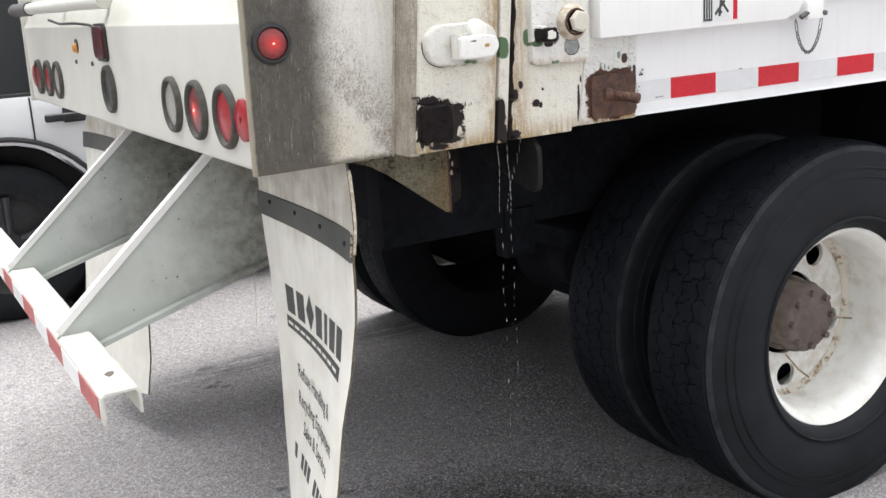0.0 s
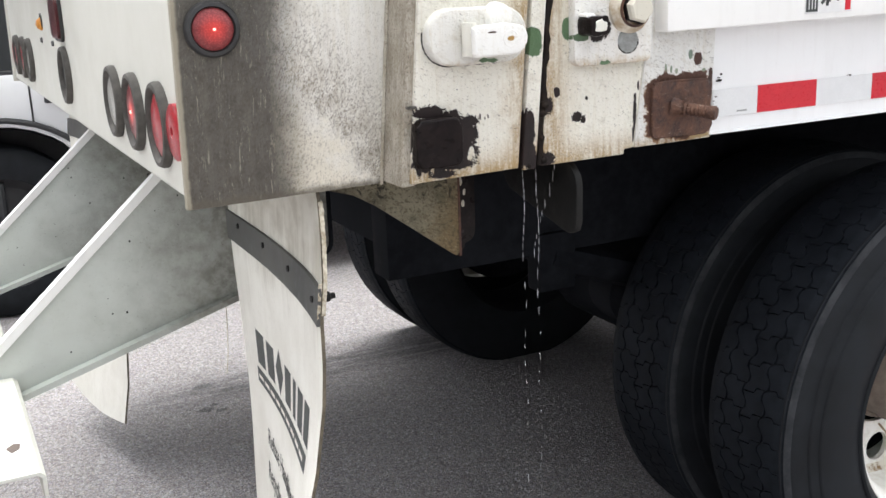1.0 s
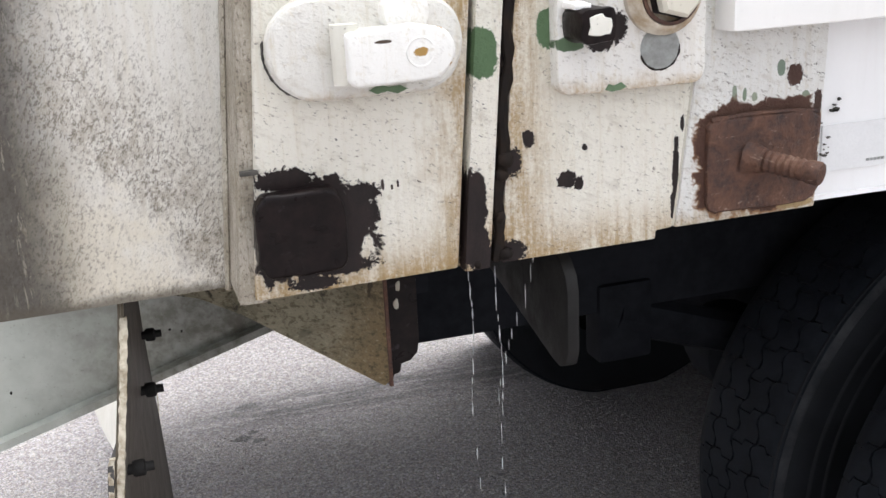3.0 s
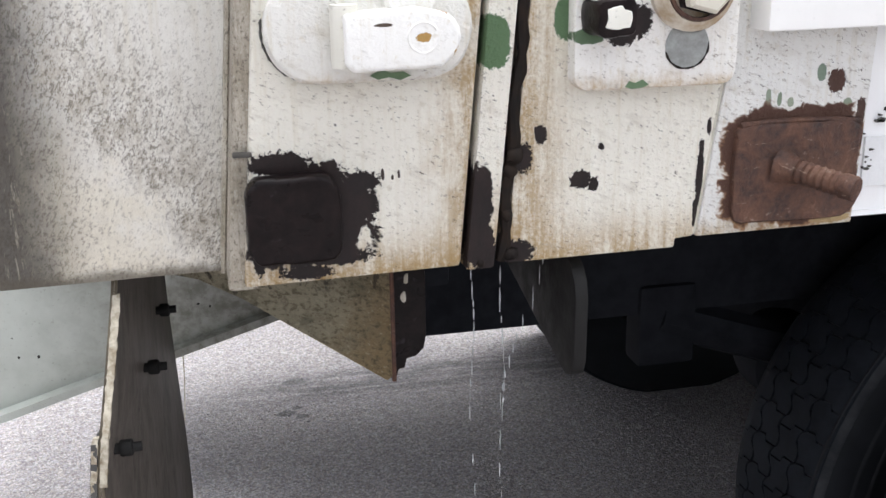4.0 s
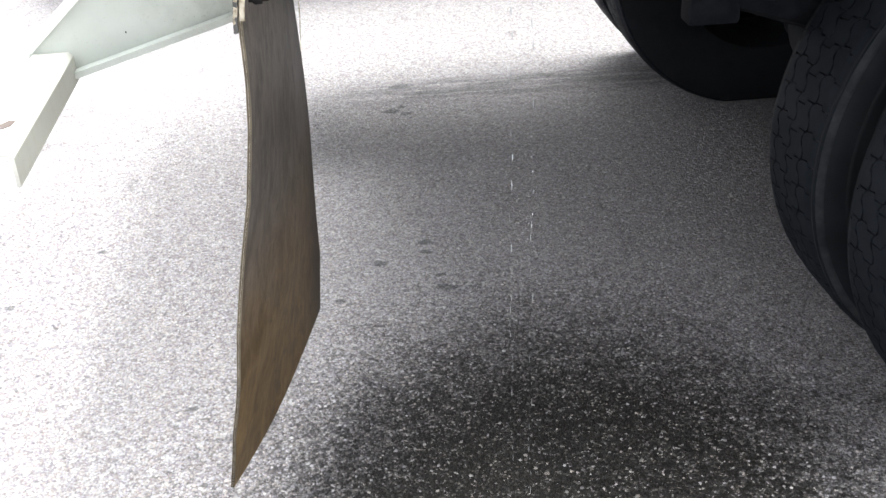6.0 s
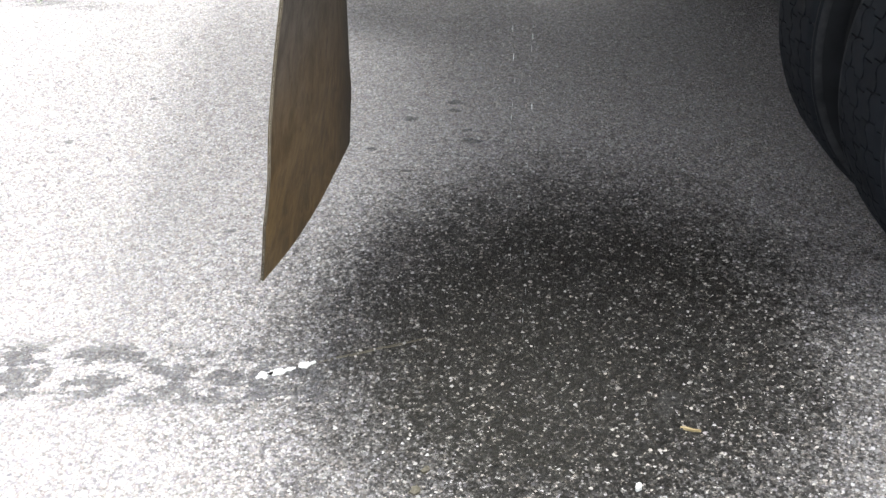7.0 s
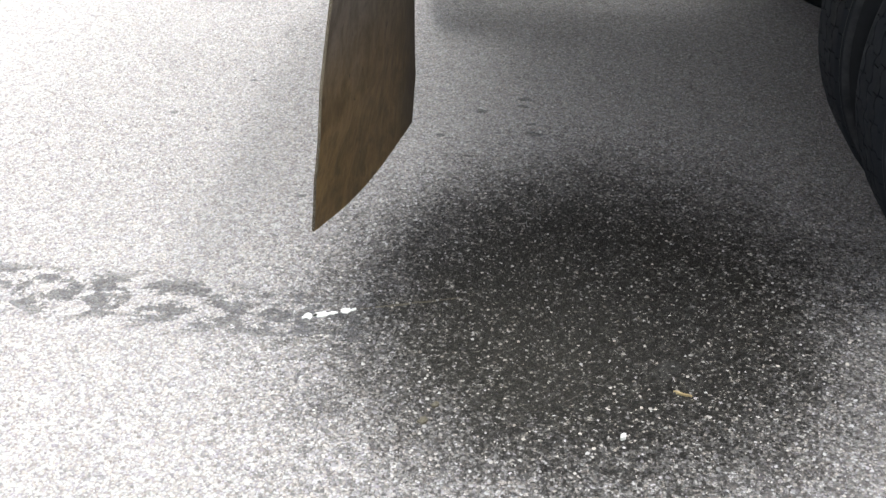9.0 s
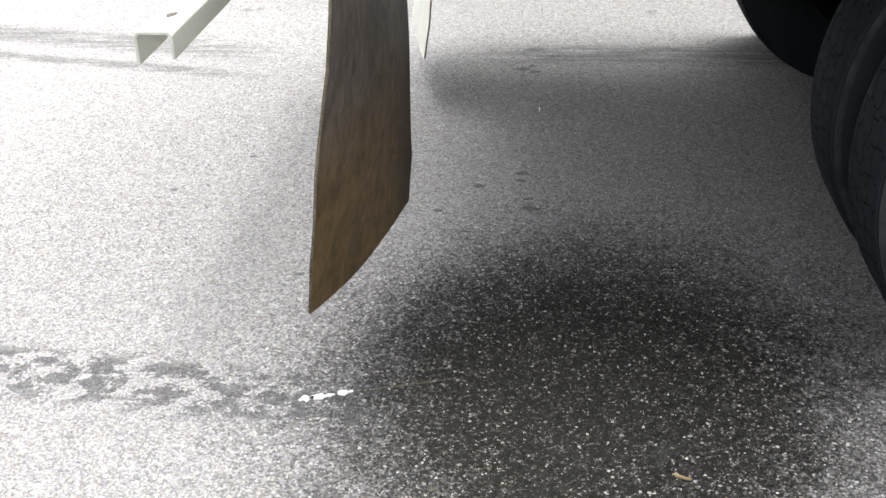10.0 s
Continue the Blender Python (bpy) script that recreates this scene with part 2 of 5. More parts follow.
def grimy_fold_material():
    """Paint under a skin of brown road film, gritty and streaked down."""
    m, t, b = nt_new("dusty_fold_paint", 0.7)
    vert = noise_tex(t, position(t, (160, 160, 9)), 1.0, 6, 0.72)
    fine = noise_tex(t, position(t, (1, 1, 0.6)), 420, 5, 0.78)
    cloud = noise_tex(t, position(t), 24, 6, 0.7)
    c = mixc(t, smooth(t, cloud, 0.38, 0.62), (0.50, 0.46, 0.385), (0.36, 0.32, 0.25))
    c = mixc(t, calc(t, "MULTIPLY", smooth(t, vert, 0.44, 0.66), 0.6), c, (0.24, 0.205, 0.155))
    c = mixc(t, calc(t, "MULTIPLY", smooth(t, fine, 0.54, 0.60), 0.75), c, (0.11, 0.09, 0.065))
    c = mixc(t, calc(t, "MULTIPLY", smooth(t, fine, 0.42, 0.36), 0.45), c, (0.72, 0.70, 0.63))
    t.links.new(c, b.inputs["Base Color"])
    bump(t, b, calc(t, "ADD", fine, vert), 0.7, 0.003)
    return m


def bare_material():
    """Tarry near-black steel, glossy, with dull violet highlights painted in here and there."""
    m, t, b = nt_new("bare_brown_steel", 0.3, 0.0, 0.13)
    n = noise_tex(t, position(t), 60, 6, 0.7)
    wave = noise_tex(t, position(t, (1, 1, 1.3)), 52, 3, 0.5, 0.4)
    c = mixc(t, smooth(t, n, 0.35, 0.7), (0.0055, 0.0040, 0.0040), (0.015, 0.0098, 0.0094))
    c = mixc(t, calc(t, "MULTIPLY", smooth(t, wave, 0.64, 0.74), 0.35), c, (0.09, 0.08, 0.09))
    t.links.new(c, b.inputs["Base Color"])
    t.links.new(ramp(t, wave, [(0.3, 0.22), (0.7, 0.50)]), b.inputs["Roughness"])
    bump(t, b, calc(t, "ADD", calc(t, "MULTIPLY", n, 0.4), wave), 0.35, 0.003)
    return m


def rim_material():
    """White wheel paint with brown rust deep in the barrel where the disc is welded in (y runs inwards)."""
    m, t, b = nt_new("wheel_white_paint", 0.42)
    x = axes_of(t)
    cloud = noise_tex(t, position(t), 16, 6, 0.65)
    fine = noise_tex(t, position(t), 120, 5, 0.7)
    c = mixc(t, smooth(t, cloud, 0.42, 0.72), (0.88, 0.875, 0.83), (0.76, 0.73, 0.65))
    deep = smooth(t, calc(t, "ADD", x[1], calc(t, "MULTIPLY", calc(t, "SUBTRACT", cloud, 0.5), 0.16)), 0.145, 0.195)
    c = mixc(t, calc(t, "MULTIPLY", calc(t, "MULTIPLY", deep, 0.22), smooth(t, calc(t, "ADD", calc(t, "MULTIPLY", cloud, 0.6), calc(t, "MULTIPLY", fine, 0.4)), 0.42, 0.60)), c, (0.27, 0.165, 0.075))
    c = mixc(t, calc(t, "MULTIPLY", smooth(t, fine, 0.70, 0.74), 0.8), c, (0.06, 0.035, 0.02))
    t.links.new(c, b.inputs["Base Color"])
    bump(t, b, fine, 0.15, 0.001)
    return m


def rim_rust_material():
    """Rust weeping out of a weld in patches, white paint between them."""
    m, t, b = nt_new("rim_weld_rust", 0.6)
    n = noise_tex(t, position(t), 11, 6, 0.7)
    f = noise_tex(t, position(t), 90, 5, 0.7)
    k = smooth(t, calc(t, "ADD", calc(t, "MULTIPLY", n, 0.7), calc(t, "MULTIPLY", f, 0.3)), 0.50, 0.60)
    t.links.new(mixc(t, k, (0.70, 0.66, 0.56), (0.24, 0.14, 0.06)), b.inputs["Base Color"])
    bump(t, b, f, 0.5, 0.002)
    return m


def rust_material():
    """Brown rust in three tones with pale scrapes."""
    m, t, b = nt_new("rust", 0.6, 0.0, 0.3)
    n = noise_tex(t, position(t), 42, 6, 0.7, 0.5)
    f = noise_tex(t, position(t), 210, 4, 0.75)
    g = noise_tex(t, position(t, (1, 1, 2.5)), 60, 5, 0.7, 0.8)
    c = ramp(t, calc(t, "ADD", calc(t, "MULTIPLY", n, 0.65), calc(t, "MULTIPLY", f, 0.35)), [(0.34, (0.026, 0.017, 0.015)), (0.46, (0.070, 0.036, 0.026)), (0.58, (0.115, 0.058, 0.038)), (0.72, (0.20, 0.125, 0.09))])
    c = mixc(t, calc(t, "MULTIPLY", smooth(t, g, 0.62, 0.70), 0.55), c, (0.36, 0.29, 0.23))
    t.links.new(c, b.inputs["Base Color"])
    t.links.new(ramp(t, n, [(0.3, 0.35), (0.7, 0.8)]), b.inputs["Roughness"])
    bump(t, b, calc(t, "ADD", n, calc(t, "MULTIPLY", f, 0.5)), 0.8, 0.004)
    return m


def caked_material(name):
    """Pale plate caked with olive and tan dirt, rusty ochre by its tip, with black spots above."""
    m, t, b = nt_new(name, 0.8)
    fine = noise_tex(t, slanted(t, -30, (0.6, 1, 1)), 260, 5, 0.78)
    mid = noise_tex(t, position(t), 60, 6, 0.75, 0.5)
    big = noise_tex(t, position(t), 22, 5, 0.65)
    x = axes_of(t)
    c = mixc(t, smooth(t, big, 0.38, 0.62), (0.33, 0.295, 0.205), (0.19, 0.172, 0.115))
    tip = smooth(t, calc(t, "ADD", calc(t, "SUBTRACT", x[0], calc(t, "MULTIPLY", x[2], 0.6)), calc(t, "MULTIPLY", mid, 0.10)), -0.69, -0.60)
    c = mixc(t, calc(t, "MULTIPLY", tip, 0.75), c, (0.27, 0.18, 0.075))
    c = mixc(t, calc(t, "MULTIPLY", smooth(t, fine, 0.52, 0.60), 0.70), c, (0.085, 0.068, 0.036))
    c = mixc(t, calc(t, "MULTIPLY", smooth(t, fine, 0.42, 0.34), 0.5), c, (0.52, 0.47, 0.34))
    above = smooth(t, calc(t, "ADD", x[2], calc(t, "MULTIPLY", calc(t, "SUBTRACT", big, 0.5), 0.06)), 1.03, 1.085)
    c = mixc(t, calc(t, "MULTIPLY", smooth(t, mid, 0.54, 0.60), calc(t, "ADD", 0.25, calc(t, "MULTIPLY", above, 0.65))), c, (0.030, 0.026, 0.018))
    t.links.new(c, b.inputs["Base Color"])
    bump(t, b, calc(t, "ADD", fine, mid), 1.0, 0.008)
    return m


def plain_material(name, a, bcol, scale=60, rough=(0.4, 0.7), metal=0.0, relief=0.2, dist=0.001, shine=0.5):
    m, t, b = nt_new(name, rough[0], metal, shine)
    p = position(t)
    n = noise_tex(t, p, scale, 6, 0.65)
    n2 = noise_tex(t, p, scale * 0.13, 4, 0.6)
    c = mixc(t, smooth(t, calc(t, "ADD", calc(t, "MULTIPLY", n, 0.6), calc(t, "MULTIPLY", n2, 0.4)), 0.35, 0.65), a, bcol)
    t.links.new(c, b.inputs["Base Color"])
    t.links.new(ramp(t, n, [(0.3, rough[0]), (0.7, rough[1])]), b.inputs["Roughness"])
    if relief:
        bump(t, b, n, relief, dist)
    return m


def lens_material(name, col, glow=0.0):
    """A moulded plastic lamp lens; a lit one glows a little at its middle."""
    m, t, b = nt_new(name, 0.3)
    p = position(t)
    v = nd(t, "ShaderNodeTexVoronoi", Scale=420.0)
    t.links.new(p, v.inputs["Vector"])
    c = mixc(t, smooth(t, v.outputs[0], 0.1, 0.7), col, tuple(k * 0.6 for k in col))
    t.links.new(c, b.inputs["Base Color"])
    b.inputs["Coat Weight"].default_value = 0.12
    b.inputs["Specular IOR Level"].default_value = 0.3
    if glow:
        x = axes_of(t)
        d = calc(t, "SQRT", calc(t, "ADD", calc(t, "ADD", calc(t, "MULTIPLY", x[0], x[0]), calc(t, "MULTIPLY", x[1], x[1])), calc(t, "MULTIPLY", x[2], x[2])))
        b.inputs["Emission Color"].default_value = (1.0, 0.05, 0.03, 1)
        t.links.new(calc(t, "MULTIPLY", calc(t, "POWER", smooth(t, d, 0.030, 0.010), 2.0), glow), b.inputs["Emission Strength"])
    bump(t, b, v.outputs[0], 0.15, 0.001)
    return m


def wetness(t, x, p, extra):
    """How soaked the ground is: a ragged patch below the drip."""
    mid = noise_tex(t, p, 9, 6, 0.65)
    wx = calc(t, "DIVIDE", calc(t, "SUBTRACT", x[0], 0.160), 0.665)
    wy = calc(t, "DIVIDE", calc(t, "SUBTRACT", x[1], 0.14), 0.72)
    d = calc(t, "SQRT", calc(t, "ADD", calc(t, "MULTIPLY", wx, wx), calc(t, "MULTIPLY", wy, wy)))
    d = calc(t, "ADD", d, calc(t, "MULTIPLY", calc(t, "SUBTRACT", mid, 0.5), 0.45))
    d = calc(t, "ADD", d, calc(t, "MULTIPLY", calc(t, "SUBTRACT", extra, 0.5), 0.75))
    return smooth(t, d, 1.24, 0.46)


def blot2(t, xyz, cx, cy, rx, ry, wob, rag=0.6, soft=0.35):
    wx = calc(t, "DIVIDE", calc(t, "SUBTRACT", xyz[0], cx), rx)
    wy = calc(t, "DIVIDE", calc(t, "SUBTRACT", xyz[1], cy), ry)
    d = calc(t, "SQRT", calc(t, "ADD", calc(t, "MULTIPLY", wx, wx), calc(t, "MULTIPLY", wy, wy)))
    return smooth(t, calc(t, "ADD", d, calc(t, "MULTIPLY", calc(t, "SUBTRACT", wob, 0.5), rag)), 0.75 + soft, 0.75 - soft)


OIL = [(-0.143, 1.062, 0.024), (-0.001, 0.930, 0.023), (0.022, 0.924, 0.014), (-0.245, 0.908, 0.017), (-0.024, 1.150, 0.022), (-0.026, 1.100, 0.018), (-0.003, 0.985, 0.015), (-0.839, 1.242, 0.014), (-1.009, 1.008, 0.017), (-0.548, 0.556, 0.014), (-0.005, 2.245, 0.045), (0.07, 2.17, 0.035), (-0.045, 2.03, 0.034), (0.0, 2.00, 0.024), (-0.012, 2.06, 0.018)]


def dark_marks(t, x, p, fine):
    """Blotched run-off leading rearwards, dark streaks by the far wheels, and small oil spots."""
    big = noise_tex(t, p, 1.7, 5, 0.6)
    run_mid = calc(t, "ADD", 0.075, calc(t, "MULTIPLY", calc(t, "ADD", x[0], 0.5), -0.10))
    ry = calc(t, "ADD", calc(t, "ABSOLUTE", calc(t, "SUBTRACT", x[1], run_mid)), calc(t, "MULTIPLY", calc(t, "SUBTRACT", fine, 0.5), 0.03))
    blots = calc(t, "ADD", noise_tex(t, position(t, (0.75, 1.2, 1)), 19, 6, 0.66), calc(t, "MULTIPLY", calc(t, "SUBTRACT", fine, 0.5), 0.22))
    trail = calc(t, "MULTIPLY", smooth(t, ry, 0.125, 0.05), smooth(t, blots, 0.488, 0.512))
    trail = calc(t, "MULTIPLY", trail, calc(t, "MULTIPLY", smooth(t, x[0], -0.20, -0.40), smooth(t, x[0], -1.9, -1.2)))
    far_mid = calc(t, "ADD", 2.19, calc(t, "MULTIPLY", calc(t, "MAXIMUM", calc(t, "SUBTRACT", -1.0, x[0]), 0.0), 0.20))
    fy = calc(t, "ADD", calc(t, "SUBTRACT", x[1], far_mid), calc(t, "MULTIPLY", calc(t, "SUBTRACT", big, 0.5), 0.10))
    grain = smooth(t, noise_tex(t, position(t, (1.2, 12, 1)), 3.0, 5, 0.65), 0.32, 0.58)
    reach = calc(t, "MAXIMUM", smooth(t, x[0], -0.45, 0.1), smooth(t, x[0], -0.8, -1.4))
    streak = calc(t, "MULTIPLY", calc(t, "MULTIPLY", smooth(t, calc(t, "ABSOLUTE", fy), 0.15, 0.04), grain), reach)
    streak2 = calc(t, "MULTIPLY", smooth(t, calc(t, "ABSOLUTE", calc(t, "ADD", fy, 0.25)), 0.06, 0.02), calc(t, "MULTIPLY", grain, smooth(t, x[0], -0.9, -1.3)))
    marks = calc(t, "MAXIMUM", trail, calc(t, "MAXIMUM", calc(t, "MULTIPLY", streak, 0.8), calc(t, "MULTIPLY", streak2, 0.8)))
    wob = noise_tex(t, p, 60, 4, 0.7)
    for cx, cy, r in OIL:
        marks = calc(t, "MAXIMUM", marks, calc(t, "MULTIPLY", blot2(t, x, cx, cy, r * 1.1, r * 0.8, wob, 1.6, 0.15), 0.9))
    return marks


def stone_tones(t, rnd, hue, wet, marks):
    """Pale dry stones, some warm and some cool; soaked ones turn dark but for a few."""
    dry = ramp(t, rnd, [(0.0, (0.185, 0.175, 0.177)), (0.22, (0.270, 0.257, 0.259)), (0.55, (0.345, 0.331, 0.331)), (0.84, (0.415, 0.401, 0.401)), (1.0, (0.51, 0.497, 0.494))])
    low = ramp(t, rnd, [(0.0, (0.0060, 0.0053, 0.0047)), (0.5, (0.0190, 0.0170, 0.0150)), (0.76, (0.043, 0.0395, 0.0355)), (0.90, (0.110, 0.103, 0.095)), (1.0, (0.52, 0.50, 0.475))])
    c = mixc(t, wet, dry, low)
    c = mixc(t, calc(t, "MULTIPLY", marks, 0.74), c, mixc(t, rnd, (0.038, 0.038, 0.041), (0.105, 0.105, 0.112)))
    m = t.nodes.new("ShaderNodeMix")
    m.data_type, m.blend_type = "RGBA", "MULTIPLY"
    m.inputs[0].default_value = 1.0
    t.links.new(c, m.inputs[6])
    t.links.new(ramp(t, hue, [(0.0, (1.0, 0.93, 0.87)), (0.4, (1.0, 0.985, 0.96)), (0.7, (0.96, 0.98, 1.0)), (1.0, (0.94, 0.91, 1.0))]), m.inputs[7])
    return m.outputs[2]


def stone_cells(t, p, scale):
    """Angular stones side by side: two random numbers for each, and the distance from its middle."""
    v = nd(t, "ShaderNodeTexVoronoi", Scale=scale, Randomness=1.0)
    t.links.new(p, v.inputs["Vector"])
    sep = t.nodes.new("ShaderNodeSeparateColor")
    t.links.new(v.outputs["Color"], sep.inputs[0])
    return sep.outputs[0], sep.outputs[1], v.outputs["Distance"]


def asphalt_material():
    m, t, b = nt_new("asphalt", 0.85, 0.0, 0.2)
    x = axes_of(t)
    p = position(t)
    mid = noise_tex(t, p, 9, 6, 0.65)
    fine = noise_tex(t, p, 120, 4, 0.7)
    grit = noise_tex(t, p, 620, 3, 0.75)
    r1, h1, d1 = stone_cells(t, p, 215.0)
    r2, h2, d2 = stone_cells(t, p, 430.0)
    r0, h0, d0 = stone_cells(t, p, 118.0)
    rnd = calc(t, "ADD", calc(t, "ADD", calc(t, "MULTIPLY", r1, 0.40), calc(t, "MULTIPLY", r0, 0.32)), calc(t, "ADD", calc(t, "MULTIPLY", r2, 0.18), calc(t, "MULTIPLY", smooth(t, grit, 0.3, 0.7), 0.10)))
    rnd = smooth(t, rnd, 0.12, 0.90)
    wet = wetness(t, x, p, calc(t, "ADD", calc(t, "MULTIPLY", fine, 0.6), calc(t, "MULTIPLY", rnd, 0.4)))
    marks = dark_marks(t, x, p, fine)
    c = stone_tones(t, rnd, h1, wet, marks)
    # Dark binder between the stones.
    gap = calc(t, "MULTIPLY", smooth(t, d1, 0.46, 0.72), smooth(t, fine, 0.36, 0.52))
    c = mixc(t, calc(t, "MULTIPLY", gap, 0.48), c, mixc(t, wet, (0.10, 0.097, 0.096), (0.010, 0.0095, 0.009)))
    tint = calc(t, "MULTIPLY", blot2(t, x, -0.05, 0.06, 0.36, 0.40, mid), wet)
    c = mixc(t, calc(t, "MULTIPLY", tint, 0.13), c, (0.068, 0.065, 0.051))
    spots = smooth(t, noise_tex(t, p, 5.2, 2, 0.4), 0.70, 0.74)
    c = mixc(t, calc(t, "MULTIPLY", spots, 0.3), c, (0.07, 0.068, 0.067))
    t.links.new(c, b.inputs["Base Color"])
    t.links.new(ramp(t, wet, [(0.0, 0.9), (1.0, 0.5)]), b.inputs["Roughness"])
    h = calc(t, "ADD", calc(t, "MULTIPLY", smooth(t, d1, 0.8, 0.1), 0.7), calc(t, "ADD", calc(t, "MULTIPLY", smooth(t, d2, 0.8, 0.1), 0.35), calc(t, "MULTIPLY", fine, 0.3)))
    bump(t, b, h, 0.65, 0.003)
    return m


def chip_material():
    """Stone chips, each of its own grey, darker where the ground is soaked."""
    m, t, b = nt_new("stone_chips", 0.75, 0.0, 0.3)
    g = t.nodes.new("ShaderNodeNewGeometry")
    x = axes_of(t)
    p = position(t)
    mixed = calc(t, "FRACT", calc(t, "MULTIPLY", g.outputs["Random Per Island"], 37.0))
    hue = calc(t, "FRACT", calc(t, "MULTIPLY", g.outputs["Random Per Island"], 911.0))
    fine = noise_tex(t, p, 120, 4, 0.7)
    wet = wetness(t, x, p, calc(t, "ADD", calc(t, "MULTIPLY", fine, 0.6), calc(t, "MULTIPLY", mixed, 0.4)))
    t.links.new(stone_tones(t, mixed, hue, wet, dark_marks(t, x, p, fine)), b.inputs["Base Color"])
    t.links.new(ramp(t, wet, [(0.0, 0.8), (1.0, 0.4)]), b.inputs["Roughness"])
    return m


def flap_material(name, front, back):
    """A rubber and canvas flap: pale on the printed rear, brown with dirt on the wheel side (object z up, x to the front)."""
    m, t, b = nt_new(name, 0.6)
    p = position(t)
    vert = noise_tex(t, position(t, (60, 60, 5)), 1.0, 6, 0.65)
    cloud = noise_tex(t, p, 9, 5, 0.6)
    c = mixc(t, smooth(t, calc(t, "ADD", calc(t, "MULTIPLY", vert, 0.2), calc(t, "MULTIPLY", cloud, 0.8)), 0.35, 0.68), front, back)
    x = axes_of(t)
    drips = smooth(t, calc(t, "ADD", x[2], calc(t, "MULTIPLY", calc(t, "SUBTRACT", noise_tex(t, position(t, (40, 40, 2)), 1.0, 5, 0.7), 0.5), 0.35)), 0.86, 1.06)
    c = mixc(t, calc(t, "MULTIPLY", drips, calc(t, "ADD", 0.35, calc(t, "MULTIPLY", smooth(t, cloud, 0.4, 0.65), 0.4))), c, (0.30, 0.27, 0.205))
    fine = noise_tex(t, p, 210, 5, 0.75)
    c = mixc(t, calc(t, "MULTIPLY", smooth(t, fine, 0.58, 0.68), 0.35), c, (0.33, 0.29, 0.22))
    t.links.new(c, b.inputs["Base Color"])
    bump(t, b, vert, 0.2, 0.002)
    return m


def flap_back_material():
    """Rubber seen from the wheel: smooth grey-brown with pale worn runs above, ochre with mud below, shade painted
    along its inner edge.
    """
    m, t, b = nt_new("flap_wheel_side", 0.5)
    x = axes_of(t)
    cloud = noise_tex(t, position(t, (15, 15, 9)), 1.0, 6, 0.66, 1.2)
    soft = noise_tex(t, position(t, (42, 42, 17)), 1.0, 5, 0.6, 1.0)
    grain = noise_tex(t, position(t, (150, 150, 110)), 1.0, 4, 0.7)
    chips = noise_tex(t, position(t, (80, 80, 45)), 1.0, 4, 0.6, 1.0)
    mix = calc(t, "ADD", calc(t, "ADD", calc(t, "MULTIPLY", soft, 0.40), calc(t, "MULTIPLY", grain, 0.16)), calc(t, "MULTIPLY", cloud, 0.44))
    top = mixc(t, smooth(t, mix, 0.36, 0.64), (0.052, 0.041, 0.033), (0.165, 0.142, 0.120))
    low = mixc(t, smooth(t, mix, 0.36, 0.66), (0.080, 0.047, 0.018), (0.24, 0.155, 0.062))
    c = mixc(t, smooth(t, calc(t, "ADD", x[2], calc(t, "MULTIPLY", cloud, 0.3)), 0.88, 0.48), top, low)
    c = mixc(t, calc(t, "MULTIPLY", smooth(t, calc(t, "ADD", x[1], calc(t, "MULTIPLY", cloud, 0.12)), 0.52, 0.66), 0.8), c, (0.045, 0.036, 0.027))
    runs = noise_tex(t, position(t, (30, 30, 11)), 1.0, 5, 0.65, 1.8)
    worn = calc(t, "MULTIPLY", smooth(t, runs, 0.60, 0.70), smooth(t, x[2], 0.55, 0.85))
    c = mixc(t, calc(t, "MULTIPLY", worn, 0.5), c, (0.23, 0.215, 0.19))
    c = mixc(t, calc(t, "MULTIPLY", smooth(t, chips, 0.64, 0.68), 0.8), c, (0.026, 0.018, 0.014))
    t.links.new(c, b.inputs["Base Color"])
    bump(t, b, calc(t, "ADD", calc(t, "MULTIPLY", grain, 0.4), calc(t, "ADD", soft, cloud)), 0.35, 0.003)
    return m


WHITE = paint_material("white_paint", (0.86, 0.86, 0.835), 0.35, 0.12, 0.06, 0.04)
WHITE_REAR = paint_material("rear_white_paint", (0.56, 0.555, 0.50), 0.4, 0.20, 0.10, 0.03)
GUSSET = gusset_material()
FITTING = paint_material("fitting_paint", (0.70, 0.69, 0.62), 0.5, 0.55, 0.55, 0.10)
BUMPERM = paint_material("bumper_paint", (0.61, 0.62, 0.565), 0.45, 0.45, 0.22, 0.10)
LIP = plain_material("dirty_lip", (0.68, 0.67, 0.60), (0.42, 0.385, 0.31), 70, (0.5, 0.8))
SIDE = tailgate_side_material()
POST = post_material(
    "tailgate_post_paint",
    [(-0.129, 1.162, 0.048, 0.038), (-0.146, 1.202, 0.026, 0.009), (-0.118, 1.192, 0.026, 0.011), (-0.088, 1.186, 0.015, 0.008), (-0.084, 1.166, 0.010, 0.013), (-0.112, 1.128, 0.032, 0.007), (-0.130, 1.117, 0.020, 0.006), (-0.166, 1.130, 0.005, 0.014)],
    [(1.16, 1.108, 2), (1.135, 1.108, 2), (-0.05, 0.01, 0)],
    [(-0.070, 1.190, 0.0012, 0.0042, (0.05, 0.035, 0.03)), (-0.0625, 1.187, 0.0010, 0.0022, (0.06, 0.045, 0.03)), (-0.0575, 1.189, 0.0010, 0.0032, (0.05, 0.035, 0.03))],
)
STRIP = post_material("seam_strip_paint", [(0.004, 1.150, 0.012, 0.042), (0.012, 1.118, 0.02, 0.012)], [(1.20, 1.12, 2)], [(0.017, 1.285, 0.012, 0.020, (0.11, 0.185, 0.095))])
